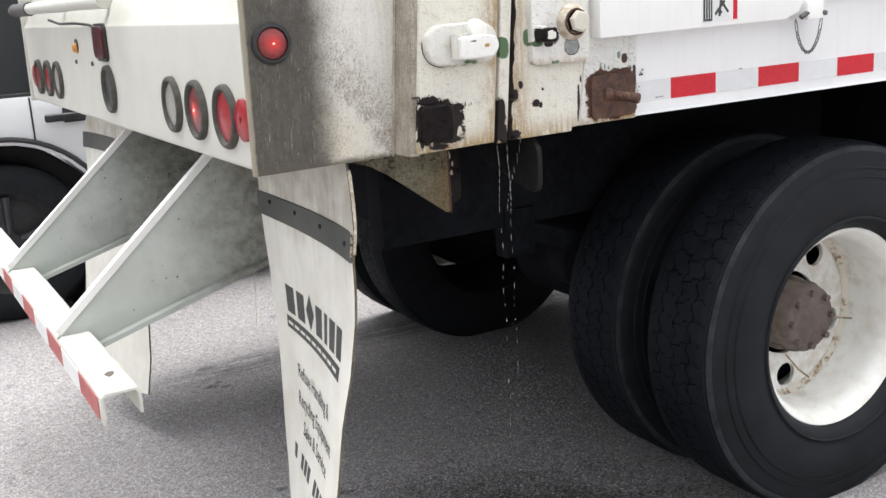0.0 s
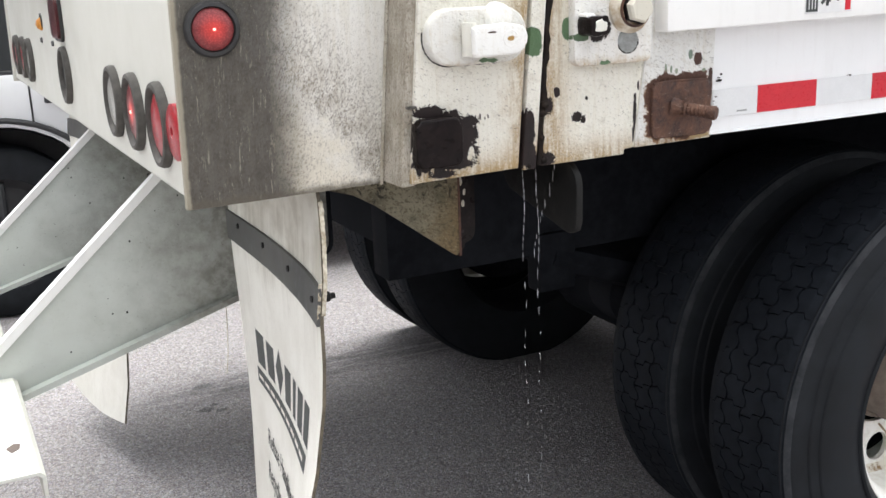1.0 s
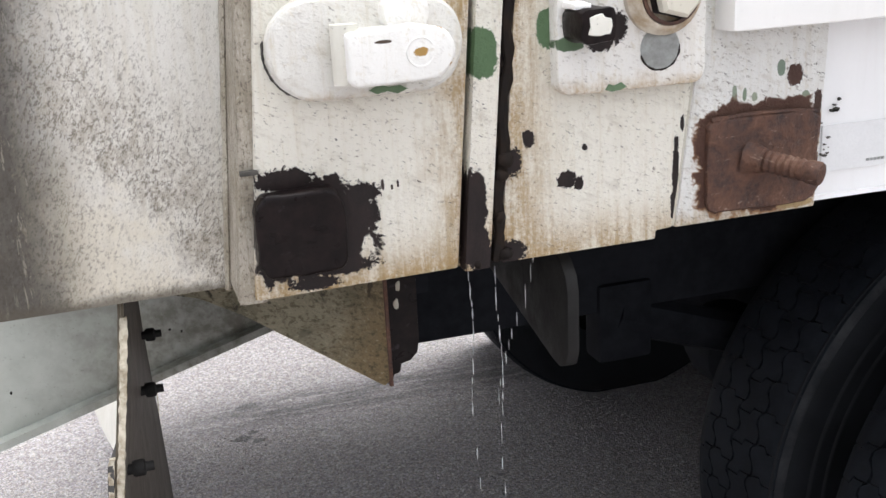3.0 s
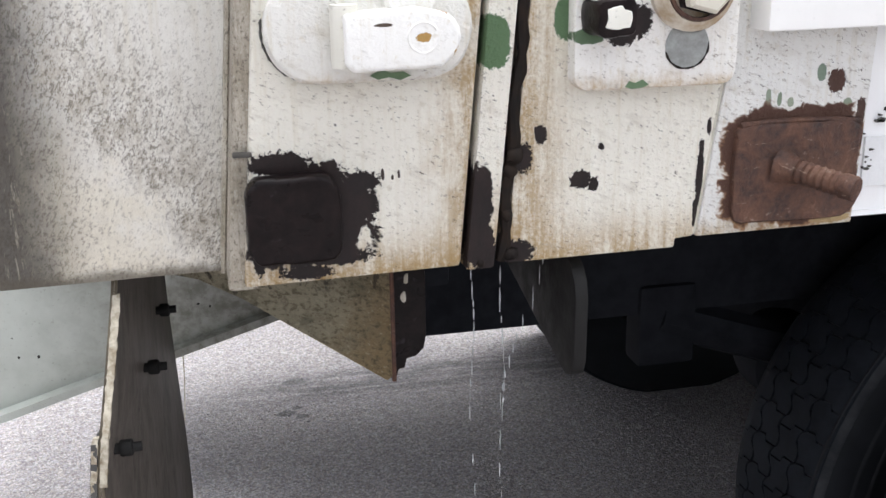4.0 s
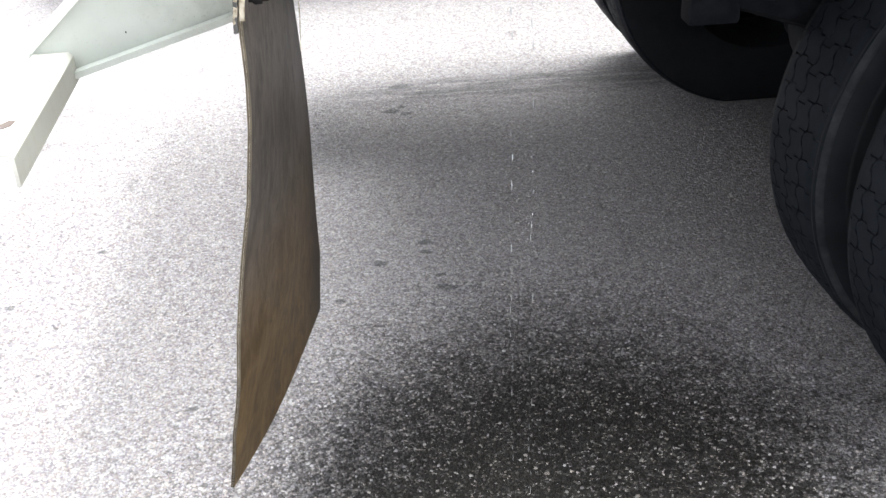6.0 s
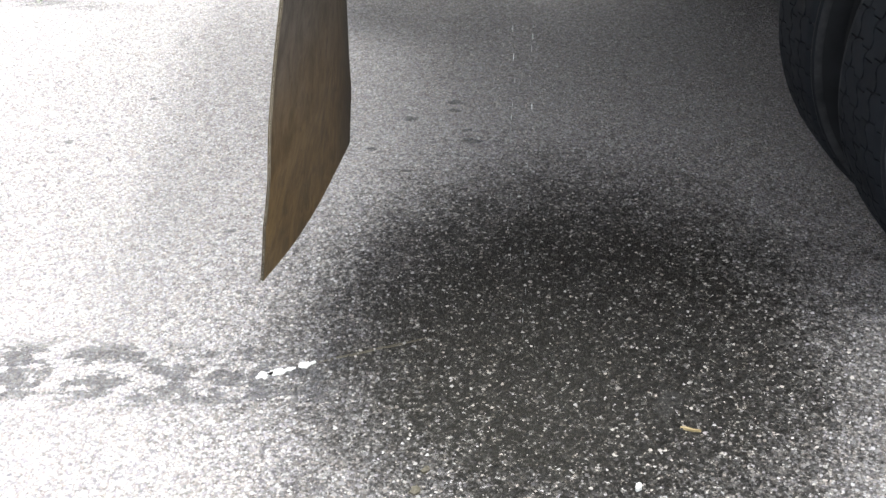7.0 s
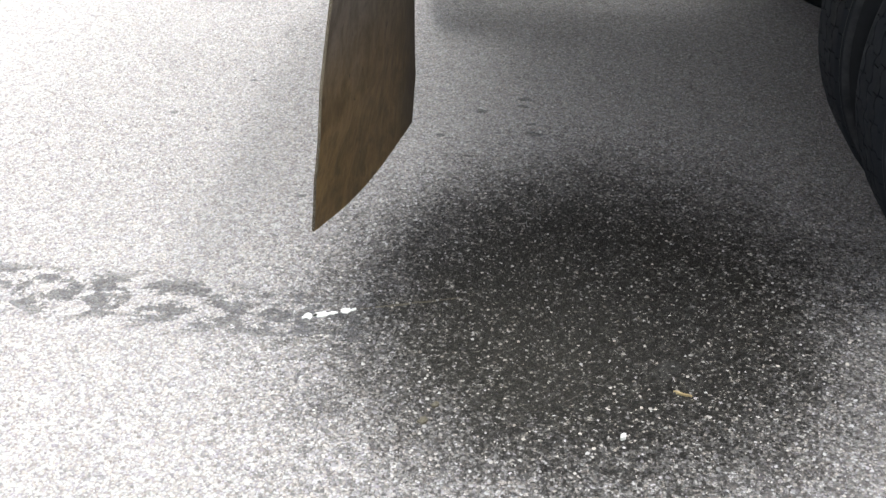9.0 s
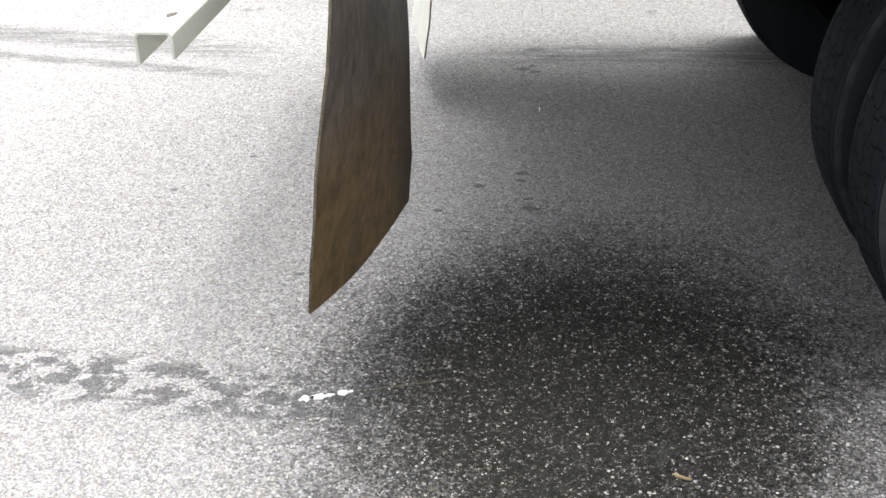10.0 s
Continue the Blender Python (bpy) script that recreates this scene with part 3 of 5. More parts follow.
PLATE = post_material(
    "body_post_paint",
    [(0.035, 1.118, 0.016, 0.010), (0.040, 1.195, 0.008, 0.012), (0.054, 1.213, 0.005, 0.007), (0.088, 1.175, 0.009, 0.007), (0.099, 1.171, 0.004, 0.006), (0.105, 1.200, 0.003, 0.003), (0.1905, 1.170, 0.0032, 0.030), (0.188, 1.140, 0.0022, 0.012), (0.1962, 1.210, 0.002, 0.007)],
    [(0.10, 0.035, 0), (1.16, 1.11, 2)],
    [(0.074, 1.30, 0.010, 0.016, (0.11, 0.185, 0.095))],
)
RUST = rust_material()
RUSTPLATE = post_material(
    "stud_plate_paint",
    [],
    [(1.14, 1.118, 2)],
    [(0.246, 1.231, 0.0022, 0.0075, (0.28, 0.33, 0.25)), (0.256, 1.230, 0.0020, 0.006, (0.22, 0.28, 0.20)), (0.266, 1.227, 0.003, 0.004, (0.32, 0.36, 0.27)), (0.318, 1.222, 0.004, 0.006, (0.25, 0.30, 0.22)), (0.272, 1.172, 0.0635, 0.0505, (0.33, 0.19, 0.10)), (0.272, 1.174, 0.062, 0.049, (0.088, 0.045, 0.032)), (0.306, 1.243, 0.008, 0.010, (0.075, 0.04, 0.03)), (0.331, 1.215, 0.004, 0.012, (0.07, 0.04, 0.03)), (0.292, 1.250, 0.004, 0.007, (0.20, 0.26, 0.20)), (0.312, 1.126, 0.018, 0.004, (0.45, 0.33, 0.17))],
    (0.80, 0.80, 0.765),
)
BLOCKM = post_material("block_paint", [], [(1.270, 1.260, 2)], [(-0.0459, 1.2955, 0.0055, 0.0032, (0.36, 0.22, 0.07)), (-0.073, 1.3049, 0.0065, 0.0012, (0.07, 0.05, 0.035)), (-0.024, 1.314, 0.009, 0.003, (0.30, 0.18, 0.07)), (-0.021, 1.282, 0.004, 0.007, (0.42, 0.28, 0.11))], (0.80, 0.795, 0.76), 0.22, 0.2)
BASEM = post_material("latch_base_paint", [], [(1.268, 1.255, 2)], (), (0.70, 0.69, 0.645), 0.45, 0.6)
LUGM = post_material("lug_paint", [(0.122, 1.298, 0.013, 0.013), (0.112, 1.288, 0.012, 0.009)], [(1.262, 1.244, 2)], [(0.086, 1.288, 0.012, 0.006, (0.09, 0.14, 0.08))], (0.76, 0.75, 0.71), 0.4)
BARE = bare_material()
PANEL = paint_material("body_panel_paint", (0.85, 0.86, 0.86), 0.3, 0.06, 0.04, 0.05)
BLACK = plain_material("black_chassis_paint", (0.009, 0.0100, 0.0125), (0.019, 0.0205, 0.0245), 30, (0.6, 0.9), shine=0.05)
HOLEM = plain_material("dull_grey", (0.33, 0.345, 0.335), (0.20, 0.205, 0.195), 120, (0.5, 0.8))
SEAM = plain_material("seam_dirt", (0.008, 0.0065, 0.006), (0.022, 0.015, 0.011), 80, (0.6, 0.9), shine=0.15)
STEEL = plain_material("worn_steel", (0.055, 0.055, 0.056), (0.11, 0.11, 0.108), 50, (0.4, 0.65), 0.3)
DARKSTEEL = plain_material("dirty_dark_steel", (0.004, 0.004, 0.004), (0.014, 0.0135, 0.013), 35, (0.5, 0.8), 0.0, 0.5, 0.002, 0.25)
WASHERM = plain_material("grimy_washer", (0.66, 0.62, 0.53), (0.36, 0.26, 0.15), 60, (0.5, 0.8))
RUSTLINE = plain_material("rust_stain", (0.42, 0.33, 0.22), (0.17, 0.10, 0.055), 40, (0.6, 0.9))
STRAPM = plain_material("dark_strap", (0.05, 0.05, 0.048), (0.10, 0.098, 0.09), 40, (0.5, 0.8))
TRI = caked_material("mossy_dirty_plate")
STEPM = grimy_fold_material()
STEPM2 = paint_material("grimy_bolt_paint", (0.60, 0.57, 0.48), 0.5, 0.5, 0.5, 0.3)
RUBBER = plain_material("tyre_rubber", (0.0070, 0.0082, 0.0102), (0.018, 0.0205, 0.024), 14, (0.5, 0.8), 0.0, 0.25, 0.002, 0.2)
TREADM = plain_material("tread_rubber", (0.0085, 0.0102, 0.0135), (0.0185, 0.0218, 0.0275), 30, (0.55, 0.8), 0.0, 0.3, 0.002, 0.10)
GROMMET = plain_material("black_grommet", (0.014, 0.014, 0.014), (0.03, 0.03, 0.03), 60, (0.45, 0.7))
TAILGROM = plain_material("greyed_rubber", (0.045, 0.042, 0.037), (0.095, 0.089, 0.08), 60, (0.6, 0.85), shine=0.25)
DUST = plain_material("scuffed_rubber", (0.012, 0.0138, 0.0165), (0.055, 0.058, 0.063), 14, (0.7, 0.9), 0.0, 0.4, 0.002, 0.2)
HUBM = plain_material("rusty_hub", (0.10, 0.075, 0.062), (0.17, 0.14, 0.12), 40, (0.6, 0.9), 0.0, 0.5, 0.002)
RIMW = rim_material()
RIMRUST = rim_rust_material()
REDLENS = lens_material("red_lens", (0.42, 0.016, 0.026))
REDLIT = lens_material("red_lens_lit", (0.26, 0.050, 0.052), 0.22)
LEDM, _t, _b = nt_new("lit_diode", 0.3)
_b.inputs["Emission Color"].default_value = (1.0, 0.16, 0.09, 1)
_b.inputs["Emission Strength"].default_value = 1.2
CLEARLENS = lens_material("clear_lens", (0.42, 0.41, 0.37))
DARKLENS = lens_material("dark_red_lens", (0.10, 0.015, 0.018))
DARKCUP = plain_material("dark_cup", (0.035, 0.037, 0.037), (0.07, 0.07, 0.07), 40, (0.4, 0.6))
AMBER = lens_material("amber_lens", (0.75, 0.30, 0.04))
TAPERED = plain_material("red_tape", (0.54, 0.008, 0.022), (0.60, 0.014, 0.03), 300, (0.25, 0.35), 0.0, 0.1, 0.0005)
TAPEWH = plain_material("silver_tape", (0.74, 0.75, 0.75), (0.68, 0.69, 0.69), 300, (0.25, 0.35), 0.0, 0.1, 0.0005)
TAPEFADED = plain_material("faded_red_tape", (0.36, 0.07, 0.07), (0.44, 0.13, 0.12), 60, (0.5, 0.7))
INK = plain_material("printed_ink", (0.03, 0.036, 0.034), (0.06, 0.066, 0.062), 90, (0.5, 0.7))
STICKER = plain_material("white_sticker", (0.78, 0.78, 0.77), (0.72, 0.72, 0.71), 60, (0.3, 0.4))
FLAPW = flap_material("flap_print_side", (0.78, 0.765, 0.70), (0.68, 0.66, 0.59))
FLAPB = flap_back_material()
CANVAS = plain_material("frayed_canvas", (0.62, 0.58, 0.47), (0.20, 0.15, 0.09), 110, (0.7, 0.9), 0.0, 0.8, 0.003)
FLAPEDGE = plain_material("flap_worn_edge", (0.15, 0.125, 0.085), (0.06, 0.05, 0.036), 45, (0.6, 0.9))
UNSEENWALL = plain_material("unseen_wall", (0.12, 0.12, 0.115), (0.17, 0.165, 0.16), 7, (0.8, 0.95), 0.0, 0.4, 0.004)
ASPHALT = asphalt_material()
CHIPS = chip_material()
CARW = plain_material("white_car_paint", (0.78, 0.79, 0.80), (0.74, 0.75, 0.77), 5, (0.15, 0.25), 0.0, 0)
CARTRIM = plain_material("black_plastic_trim", (0.018, 0.018, 0.02), (0.03, 0.03, 0.033), 40, (0.4, 0.6))
CHROME = plain_material("grey_alloy", (0.06, 0.063, 0.068), (0.035, 0.037, 0.04), 30, (0.35, 0.5), 0.5, 0)
GLASSD, _t, _b = nt_new("dark_tinted_glass", 0.06)
_b.inputs["Base Color"].default_value = (0.012, 0.014, 0.017, 1)
WATER, _t, _b = nt_new("dripping_water", 0.05)
_b.inputs["Base Color"].default_value = (0.6, 0.62, 0.63, 1)
_b.inputs["Transmission Weight"].default_value = 0.55
_b.inputs["IOR"].default_value = 1.33
SCUFF = plain_material("white_scuff", (0.80, 0.80, 0.79), (0.70, 0.70, 0.69), 90, (0.5, 0.7))
SCRAPE = plain_material("tan_grit", (0.15, 0.135, 0.10), (0.06, 0.052, 0.036), 120, (0.7, 0.9), 0.0, 0.4, 0.002)
TWIG = plain_material("dry_leaf", (0.45, 0.36, 0.20), (0.30, 0.22, 0.10), 90, (0.5, 0.8))


# ---------------------------------------------------------------- mesh helpers
def finish(bm, name, mat, parent=None, label="", smooth_angle=None):
    bmesh.ops.recalc_face_normals(bm, faces=bm.faces)
    me = bpy.data.meshes.new(name)
    bm.to_mesh(me)
    bm.free()
    for k in mat if isinstance(mat, (list, tuple)) else (mat,):
        me.materials.append(k)
    if smooth_angle is not None:
        me.shade_smooth()
        me.set_sharp_from_angle(angle=radians(smooth_angle))
    ob = new(name, me)
    ob.parent = parent
    if label:
        ob["label"] = label
    return ob


def part(name, bm, material, parent, label="", smooth_angle=35):
    return finish(bm, name, material, parent, label, smooth_angle)


def empty(name, at=(0, 0, 0)):
    ob = new(name)
    ob.location = at
    return ob


def bevel(bm, width, segments=2, angle=30):
    edges = [e for e in bm.edges if len(e.link_faces) == 2 and e.calc_face_angle(0) > radians(angle)]
    bmesh.ops.bevel(bm, geom=edges, offset=width, segments=segments, profile=0.6, affect="EDGES", clamp_overlap=True)
    return bm


def box(x0, x1, y0, y1, z0, z1, r=0.0, seg=2, bm=None):
    bm = bm or bmesh.new()
    vs = [bm.verts.new((x, y, z)) for x in (x0, x1) for y in (y0, y1) for z in (z0, z1)]
    for f in ((0, 1, 3, 2), (4, 6, 7, 5), (0, 4, 5, 1), (2, 3, 7, 6), (0, 2, 6, 4), (1, 5, 7, 3)):
        bm.faces.new([vs[i] for i in f])
    bmesh.ops.recalc_face_normals(bm, faces=bm.faces)
    if r:
        bevel(bm, r, seg)
    return bm


def prism(outline, y0, y1, r=0.0, seg=2, bm=None):
    """An outline in x and z, thick from y0 to y1."""
    bm = bm or bmesh.new()
    a = [bm.verts.new((x, y0, z)) for x, z in outline]
    b = [bm.verts.new((x, y1, z)) for x, z in outline]
    bm.faces.new(a)
    bm.faces.new(b[::-1])
    n = len(a)
    for i in range(n):
        bm.faces.new((a[i], b[i], b[(i + 1) % n], a[(i + 1) % n]))
    bmesh.ops.recalc_face_normals(bm, faces=bm.faces)
    if r:
        bevel(bm, r, seg)
    return bm


def turned(profile, n=48, caps=True, bm=None, m=None):
    """A body of revolution about y: rows of (radius, y)."""
    bm = bm or bmesh.new()
    rings = []
    for rad, y in profile:
        if rad < 1e-6:
            rings.append([bm.verts.new((0, y, 0))])
        else:
            rings.append([bm.verts.new((rad * math.cos(2 * math.pi * k / n), y, rad * math.sin(2 * math.pi * k / n))) for k in range(n)])
    for a, b in zip(rings[:-1], rings[1:]):
        for k in range(n):
            k2 = (k + 1) % n
            if len(a) == 1 and len(b) == 1:
                continue
            if len(a) == 1:
                bm.faces.new((a[0], b[k], b[k2]))
            elif len(b) == 1:
                bm.faces.new((a[k], b[0], a[k2]))
            else:
                bm.faces.new((a[k], b[k], b[k2], a[k2]))
    if caps:
        for ring in (rings[0], rings[-1]):
            if len(ring) > 2:
                bm.faces.new(ring)
    if m is not None:
        bmesh.ops.transform(bm, matrix=m, verts=bm.verts)
    bmesh.ops.recalc_face_normals(bm, faces=bm.faces)
    return bm


def tube(points, radius, n=8, bm=None):
    """A round bar along points."""
    bm = bm or bmesh.new()
    pts = [Vector(p) for p in points]
    rings, side = [], None
    for i, p in enumerate(pts):
        d = (pts[min(i + 1, len(pts) - 1)] - pts[max(i - 1, 0)]).normalized()
        if side is None:
            side = d.orthogonal().normalized()
        side = (side - d * side.dot(d)).normalized()
        up = d.cross(side)
        r = radius[i] if isinstance(radius, (list, tuple)) else radius
        rings.append([bm.verts.new(p + r * (math.cos(2 * math.pi * k / n) * side + math.sin(2 * math.pi * k / n) * up)) for k in range(n)])
    for a, b in zip(rings[:-1], rings[1:]):
        for k in range(n):
            bm.faces.new((a[k], a[(k + 1) % n], b[(k + 1) % n], b[k]))
    bm.faces.new(rings[0])
    bm.faces.new(rings[-1][::-1])
    return bm


def lumpy(bm, amount, scale, cuts=3):
    """Uneven hand-painted or worn surface."""
    bmesh.ops.subdivide_edges(bm, edges=[e for e in bm.edges if e.calc_length() > 0.006], cuts=cuts, use_grid_fill=True)
    bmesh.ops.triangulate(bm, faces=[f for f in bm.faces if len(f.verts) > 4])
    for v in bm.verts:
        v.co += amount * noise.noise_vector(v.co * scale)
    return bm


def arc(cx, cz, r, a0, a1, n=8):
    return [(cx + r * math.cos(radians(a0 + (a1 - a0) * k / n)), cz + r * math.sin(radians(a0 + (a1 - a0) * k / n))) for k in range(n + 1)]


def rounded(x0, x1, z0, z1, r, n=5):
    return arc(x1 - r, z1 - r, r, 0, 90, n) + arc(x0 + r, z1 - r, r, 90, 180, n) + arc(x0 + r, z0 + r, r, 180, 270, n) + arc(x1 - r, z0 + r, r, 270, 360, n)


def lean(x, z):
    """The joint between tailgate and body leans forwards as it rises."""
    return x + 0.09 * (z - 1.11)


def leaning(x0, x1, z0, z1):
    return [(lean(x0, z0), z0), (lean(x1, z0), z0), (lean(x1, z1), z1), (lean(x0, z1), z1)]


# ---------------------------------------------------------------- ground
def ground_sheet():
    bm = bmesh.new()
    xs = [-600, -60, -12, -4, -2, -1, 0, 1, 2, 4, 12, 60, 600]
    ys = [-600, -60, -12, -4, -2, -1, 0, 1, 2, 4, 12, 60, 600]
    g = [[bm.verts.new((x, y, 0)) for x in xs] for y in ys]
    for j in range(len(ys) - 1):
        for i in range(len(xs) - 1):
            bm.faces.new((g[j][i], g[j][i + 1], g[j + 1][i + 1], g[j + 1][i]))
    ob = finish(bm, "ground", ASPHALT)
    return tagged(ob, "grey worn asphalt with pale stone chips and a wet patch", "asphalt", kind="structure")


def stone_chips():
    """Loose and half-sunk stone chips of the asphalt where the camera looks closest."""
    rng = np.random.default_rng(7)
    n = 165000
    xy = np.stack([rng.uniform(-1.45, 1.05, n), rng.uniform(-0.85, 2.1, n)], 1)
    keep = rng.uniform(0, 1, n) < np.clip(1.2 - 0.42 * np.abs(xy[:, 1] - 0.1), 0.3, 1)
    xy = xy[keep]
    n = len(xy)
    size = 0.0011 + 0.0037 * rng.uniform(0, 1, n) ** 2.4
    ang = rng.uniform(0, 2 * math.pi, n)
    ring = np.stack([np.cos(np.arange(5) * 2 * math.pi / 5), np.sin(np.arange(5) * 2 * math.pi / 5)], 1)
    rad = size[:, None] * rng.uniform(0.55, 1.35, (n, 5))
    c, s = np.cos(ang)[:, None], np.sin(ang)[:, None]
    px = xy[:, :1] + rad * (ring[:, 0] * c - ring[:, 1] * s)
    py = xy[:, 1:] + rad * (ring[:, 0] * s + ring[:, 1] * c) * 0.8
    low = np.stack([px, py, np.full((n, 5), -0.001)], -1)
    mid = np.stack([xy[:, :1] + (px - xy[:, :1]) * 0.68, xy[:, 1:] + (py - xy[:, 1:]) * 0.68, np.repeat((size * 0.62)[:, None], 5, 1) * rng.uniform(0.5, 1.15, (n, 5))], -1)
    verts = np.concatenate([low, mid], 1).reshape(-1, 3)
    base = (np.arange(n) * 10)[:, None, None]
    k = np.arange(5)
    quads = (base + np.stack([k, (k + 1) % 5, 5 + (k + 1) % 5, 5 + k], 1)).reshape(-1)
    tops = (base[:, 0] + np.arange(5, 10)).reshape(-1)
    me = bpy.data.meshes.new("stone_chips")
    me.vertices.add(len(verts))
    me.vertices.foreach_set("co", verts.ravel())
    me.loops.add(len(quads) + len(tops))
    me.loops.foreach_set("vertex_index", np.concatenate([quads, tops]))
    me.polygons.add(n * 6)
    me.polygons.foreach_set("loop_start", np.concatenate([np.arange(n * 5) * 4, n * 20 + np.arange(n) * 5]))
    me.update(calc_edges=True)
    me.materials.append(CHIPS)
    return tagged(new("stone_chips", me), "pale and grey stone chips set in the asphalt", "gravel", kind="stuff")


ground_sheet()
stone_chips()
for name, x0, x1, y0, y1 in (("unseen_wall_south", -11.0, 18.0, -11.3, -11.0), ("unseen_wall_north", -11.0, 18.0, 13.0, 13.3), ("unseen_wall_east", 18.0, 18.3, -11.3, 13.3), ("unseen_wall_west", -11.3, -11.0, -11.3, 13.3)):
    tagged(finish(box(x0, x1, y0, y1, -0.1, 3.6), name, UNSEENWALL), "plain grey-brown wall added out of view to block low light", "wall", kind="structure")

# ---------------------------------------------------------------- garbage truck
WIDE = 2.55
truck = tagged(empty("garbage_truck"), "white refuse truck with a dirty dented tailgate, parked on asphalt", "truck")

# Tailgate: side sheet, post, step between them, rear face.
part("side_sheet", prism([(-0.464, 1.098), (-0.188, 1.101), (lean(-0.188, 3.2), 3.2), (-0.43, 3.2)], 0.07, 0.085, 0.002), SIDE, truck, "speckled white side sheet, sooty towards its rear edge", 30)
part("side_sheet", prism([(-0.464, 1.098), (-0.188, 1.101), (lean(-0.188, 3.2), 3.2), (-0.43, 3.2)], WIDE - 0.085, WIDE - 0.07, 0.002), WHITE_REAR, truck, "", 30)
part("post_step", prism([(lean(-0.19, 1.104), 1.104), (lean(-0.166, 1.104), 1.104), (lean(-0.166, 3.2), 3.2), (lean(-0.19, 3.2), 3.2)], 0.006, 0.075, 0.004, 2), STEPM, truck, "dusty rounded step between the sheets")
part("post", prism([(lean(-0.178, 1.108), 1.108), (lean(-0.010, 1.111), 1.111), (lean(-0.010, 3.2), 3.2), (lean(-0.178, 3.2), 3.2)], 0.0, 0.06, 0.004, 2), POST, truck, "white tailgate post with dark bare patches and tan dirt")
part("seam_strip", prism(leaning(-0.006, 0.017, 1.108, 3.2), -0.003, 0.05, 0.003, 2), STRIP, truck, "scuffed strip beside the tailgate joint, green paint showing")
part("fold_seam", tube([(lean(-0.192, z), 0.0675, z) for z in np.linspace(1.10, 1.7, 25)], [0.0022 + 0.0010 * abs(math.sin(1.9 * k)) for k in range(25)], 6), STEPM, truck, "dirty bead along the fold")
part("weld_tab", box(-0.180, -0.166, -0.003, 0.004, 1.2095, 1.2130, 0.001), TAILGROM, truck)
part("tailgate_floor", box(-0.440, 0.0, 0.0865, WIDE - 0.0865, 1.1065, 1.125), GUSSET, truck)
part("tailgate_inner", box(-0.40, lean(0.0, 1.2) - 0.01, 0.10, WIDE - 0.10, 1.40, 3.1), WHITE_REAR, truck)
part("post", prism([(-0.178, 1.108), (0.015, 1.111), (lean(0.015, 3.2), 3.2), (lean(-0.178, 3.2), 3.2)], WIDE - 0.06, WIDE, 0.004), WHITE_REAR, truck)

# Rear beam with its lamps: an upright face, a sloping top, a folded lower lip.
REAR = -0.455
rear = prism([(REAR, 1.110), (REAR + 0.004, 1.104), (REAR + 0.05, 1.104), (REAR + 0.05, 1.40), (-0.33, 1.62), (-0.345, 1.63), (REAR + 0.01, 1.375), (REAR, 1.362)], 0.086, WIDE - 0.086, 0.003)
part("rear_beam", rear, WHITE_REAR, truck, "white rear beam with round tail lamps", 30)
bar_pts = [(-0.492, y, 1.423) for y in np.linspace(0.94, 2.38, 8)]
part("grab_step", tube(bar_pts, 0.018, 14), WHITE_REAR, truck, "white rounded step bar along the hopper")
part("step_pad", tube([(-0.493, y, 1.423) for y in (2.02, 2.34)], 0.022, 14), STRAPM, truck, "dark worn rubber pad")
for y in (1.16, 1.75, 2.36):
    part("step_bracket", box(-0.492, -0.42, y - 0.012, y + 0.012, 1.405, 1.44, 0.004), WHITE_REAR, truck)


def tail_lamp(y, z, radius, lens, lit=False, hollow=False, flip=1):
    """A round lamp in a rubber grommet on the rear face (looking towards -x)."""
    g = empty("tail_lamp", (REAR, y, z))
    g.parent = truck
    turn = pose(0, 0, 0, 0, 0, -90)
    prof = [(radius, 0.0), (radius, -0.007), (radius * 0.96, -0.012), (radius * 0.87, -0.013), (radius * 0.81, -0.010), (radius * 0.77, -0.003)]
    part("grommet", turned(prof, 40, False, m=turn), TAILGROM, g, "black rubber grommet")
    if hollow:
        prof = [(radius * 0.77, -0.003), (radius * 0.7, -0.0012), (0.0, -0.0012)]
    else:
        prof = [(radius * 0.79, -0.004), (radius * 0.6, -0.0085), (0.0, -0.010)]
    part("lens", turned(prof, 40, False, m=turn), lens, g)
    if lit:
        part("diode", turned([(0.003, -0.008), (0.0026, -0.0112), (0.0, -0.0117)], 12, False, m=turn), LEDM, g, "small glowing diode")
    return g


for k in (1, -1):
    yy = (lambda v: v) if k == 1 else (lambda v: WIDE - 0.10 - v)
    tail_lamp(yy(0.212), 1.194, 0.060, REDLENS)
    tail_lamp(yy(0.393), 1.195, 0.060, REDLIT if k == 1 else REDLENS, lit=k == 1)
    tail_lamp(yy(0.566), 1.196, 0.060, CLEARLENS)
    refl = turned([(0.038, 0.0), (0.038, -0.006), (0.032, -0.009), (0.008, -0.009), (0.007, -0.006), (0.0, -0.006)], 32, False, m=pose(REAR, yy(0.118), 1.194, 0, 0, -90))
    part("reflector", refl, REDLENS, truck, "small red round reflector")
tail_lamp(1.158, 1.201, 0.062, DARKCUP, hollow=True)
sq = bmesh.new()
prism([(a - 0.0, b) for a, b in rounded(-0.056, 0.056, -0.042, 0.042, 0.018)], -0.014, 0.002, 0.004, 2, sq)
bmesh.ops.transform(sq, matrix=pose(REAR, 1.19, 1.321, 0, 0, -90), verts=sq.verts)
part("square_lamp", sq, DARKLENS, truck, "dark red square lamp, unlit")
sqf = bmesh.new()
prism(rounded(-0.064, 0.064, -0.049, 0.049, 0.022), -0.007, 0.001, 0.002, 2, sqf)
bmesh.ops.transform(sqf, matrix=pose(REAR, 1.19, 1.321, 0, 0, -90), verts=sqf.verts)
part("lamp_frame", sqf, GROMMET, truck)
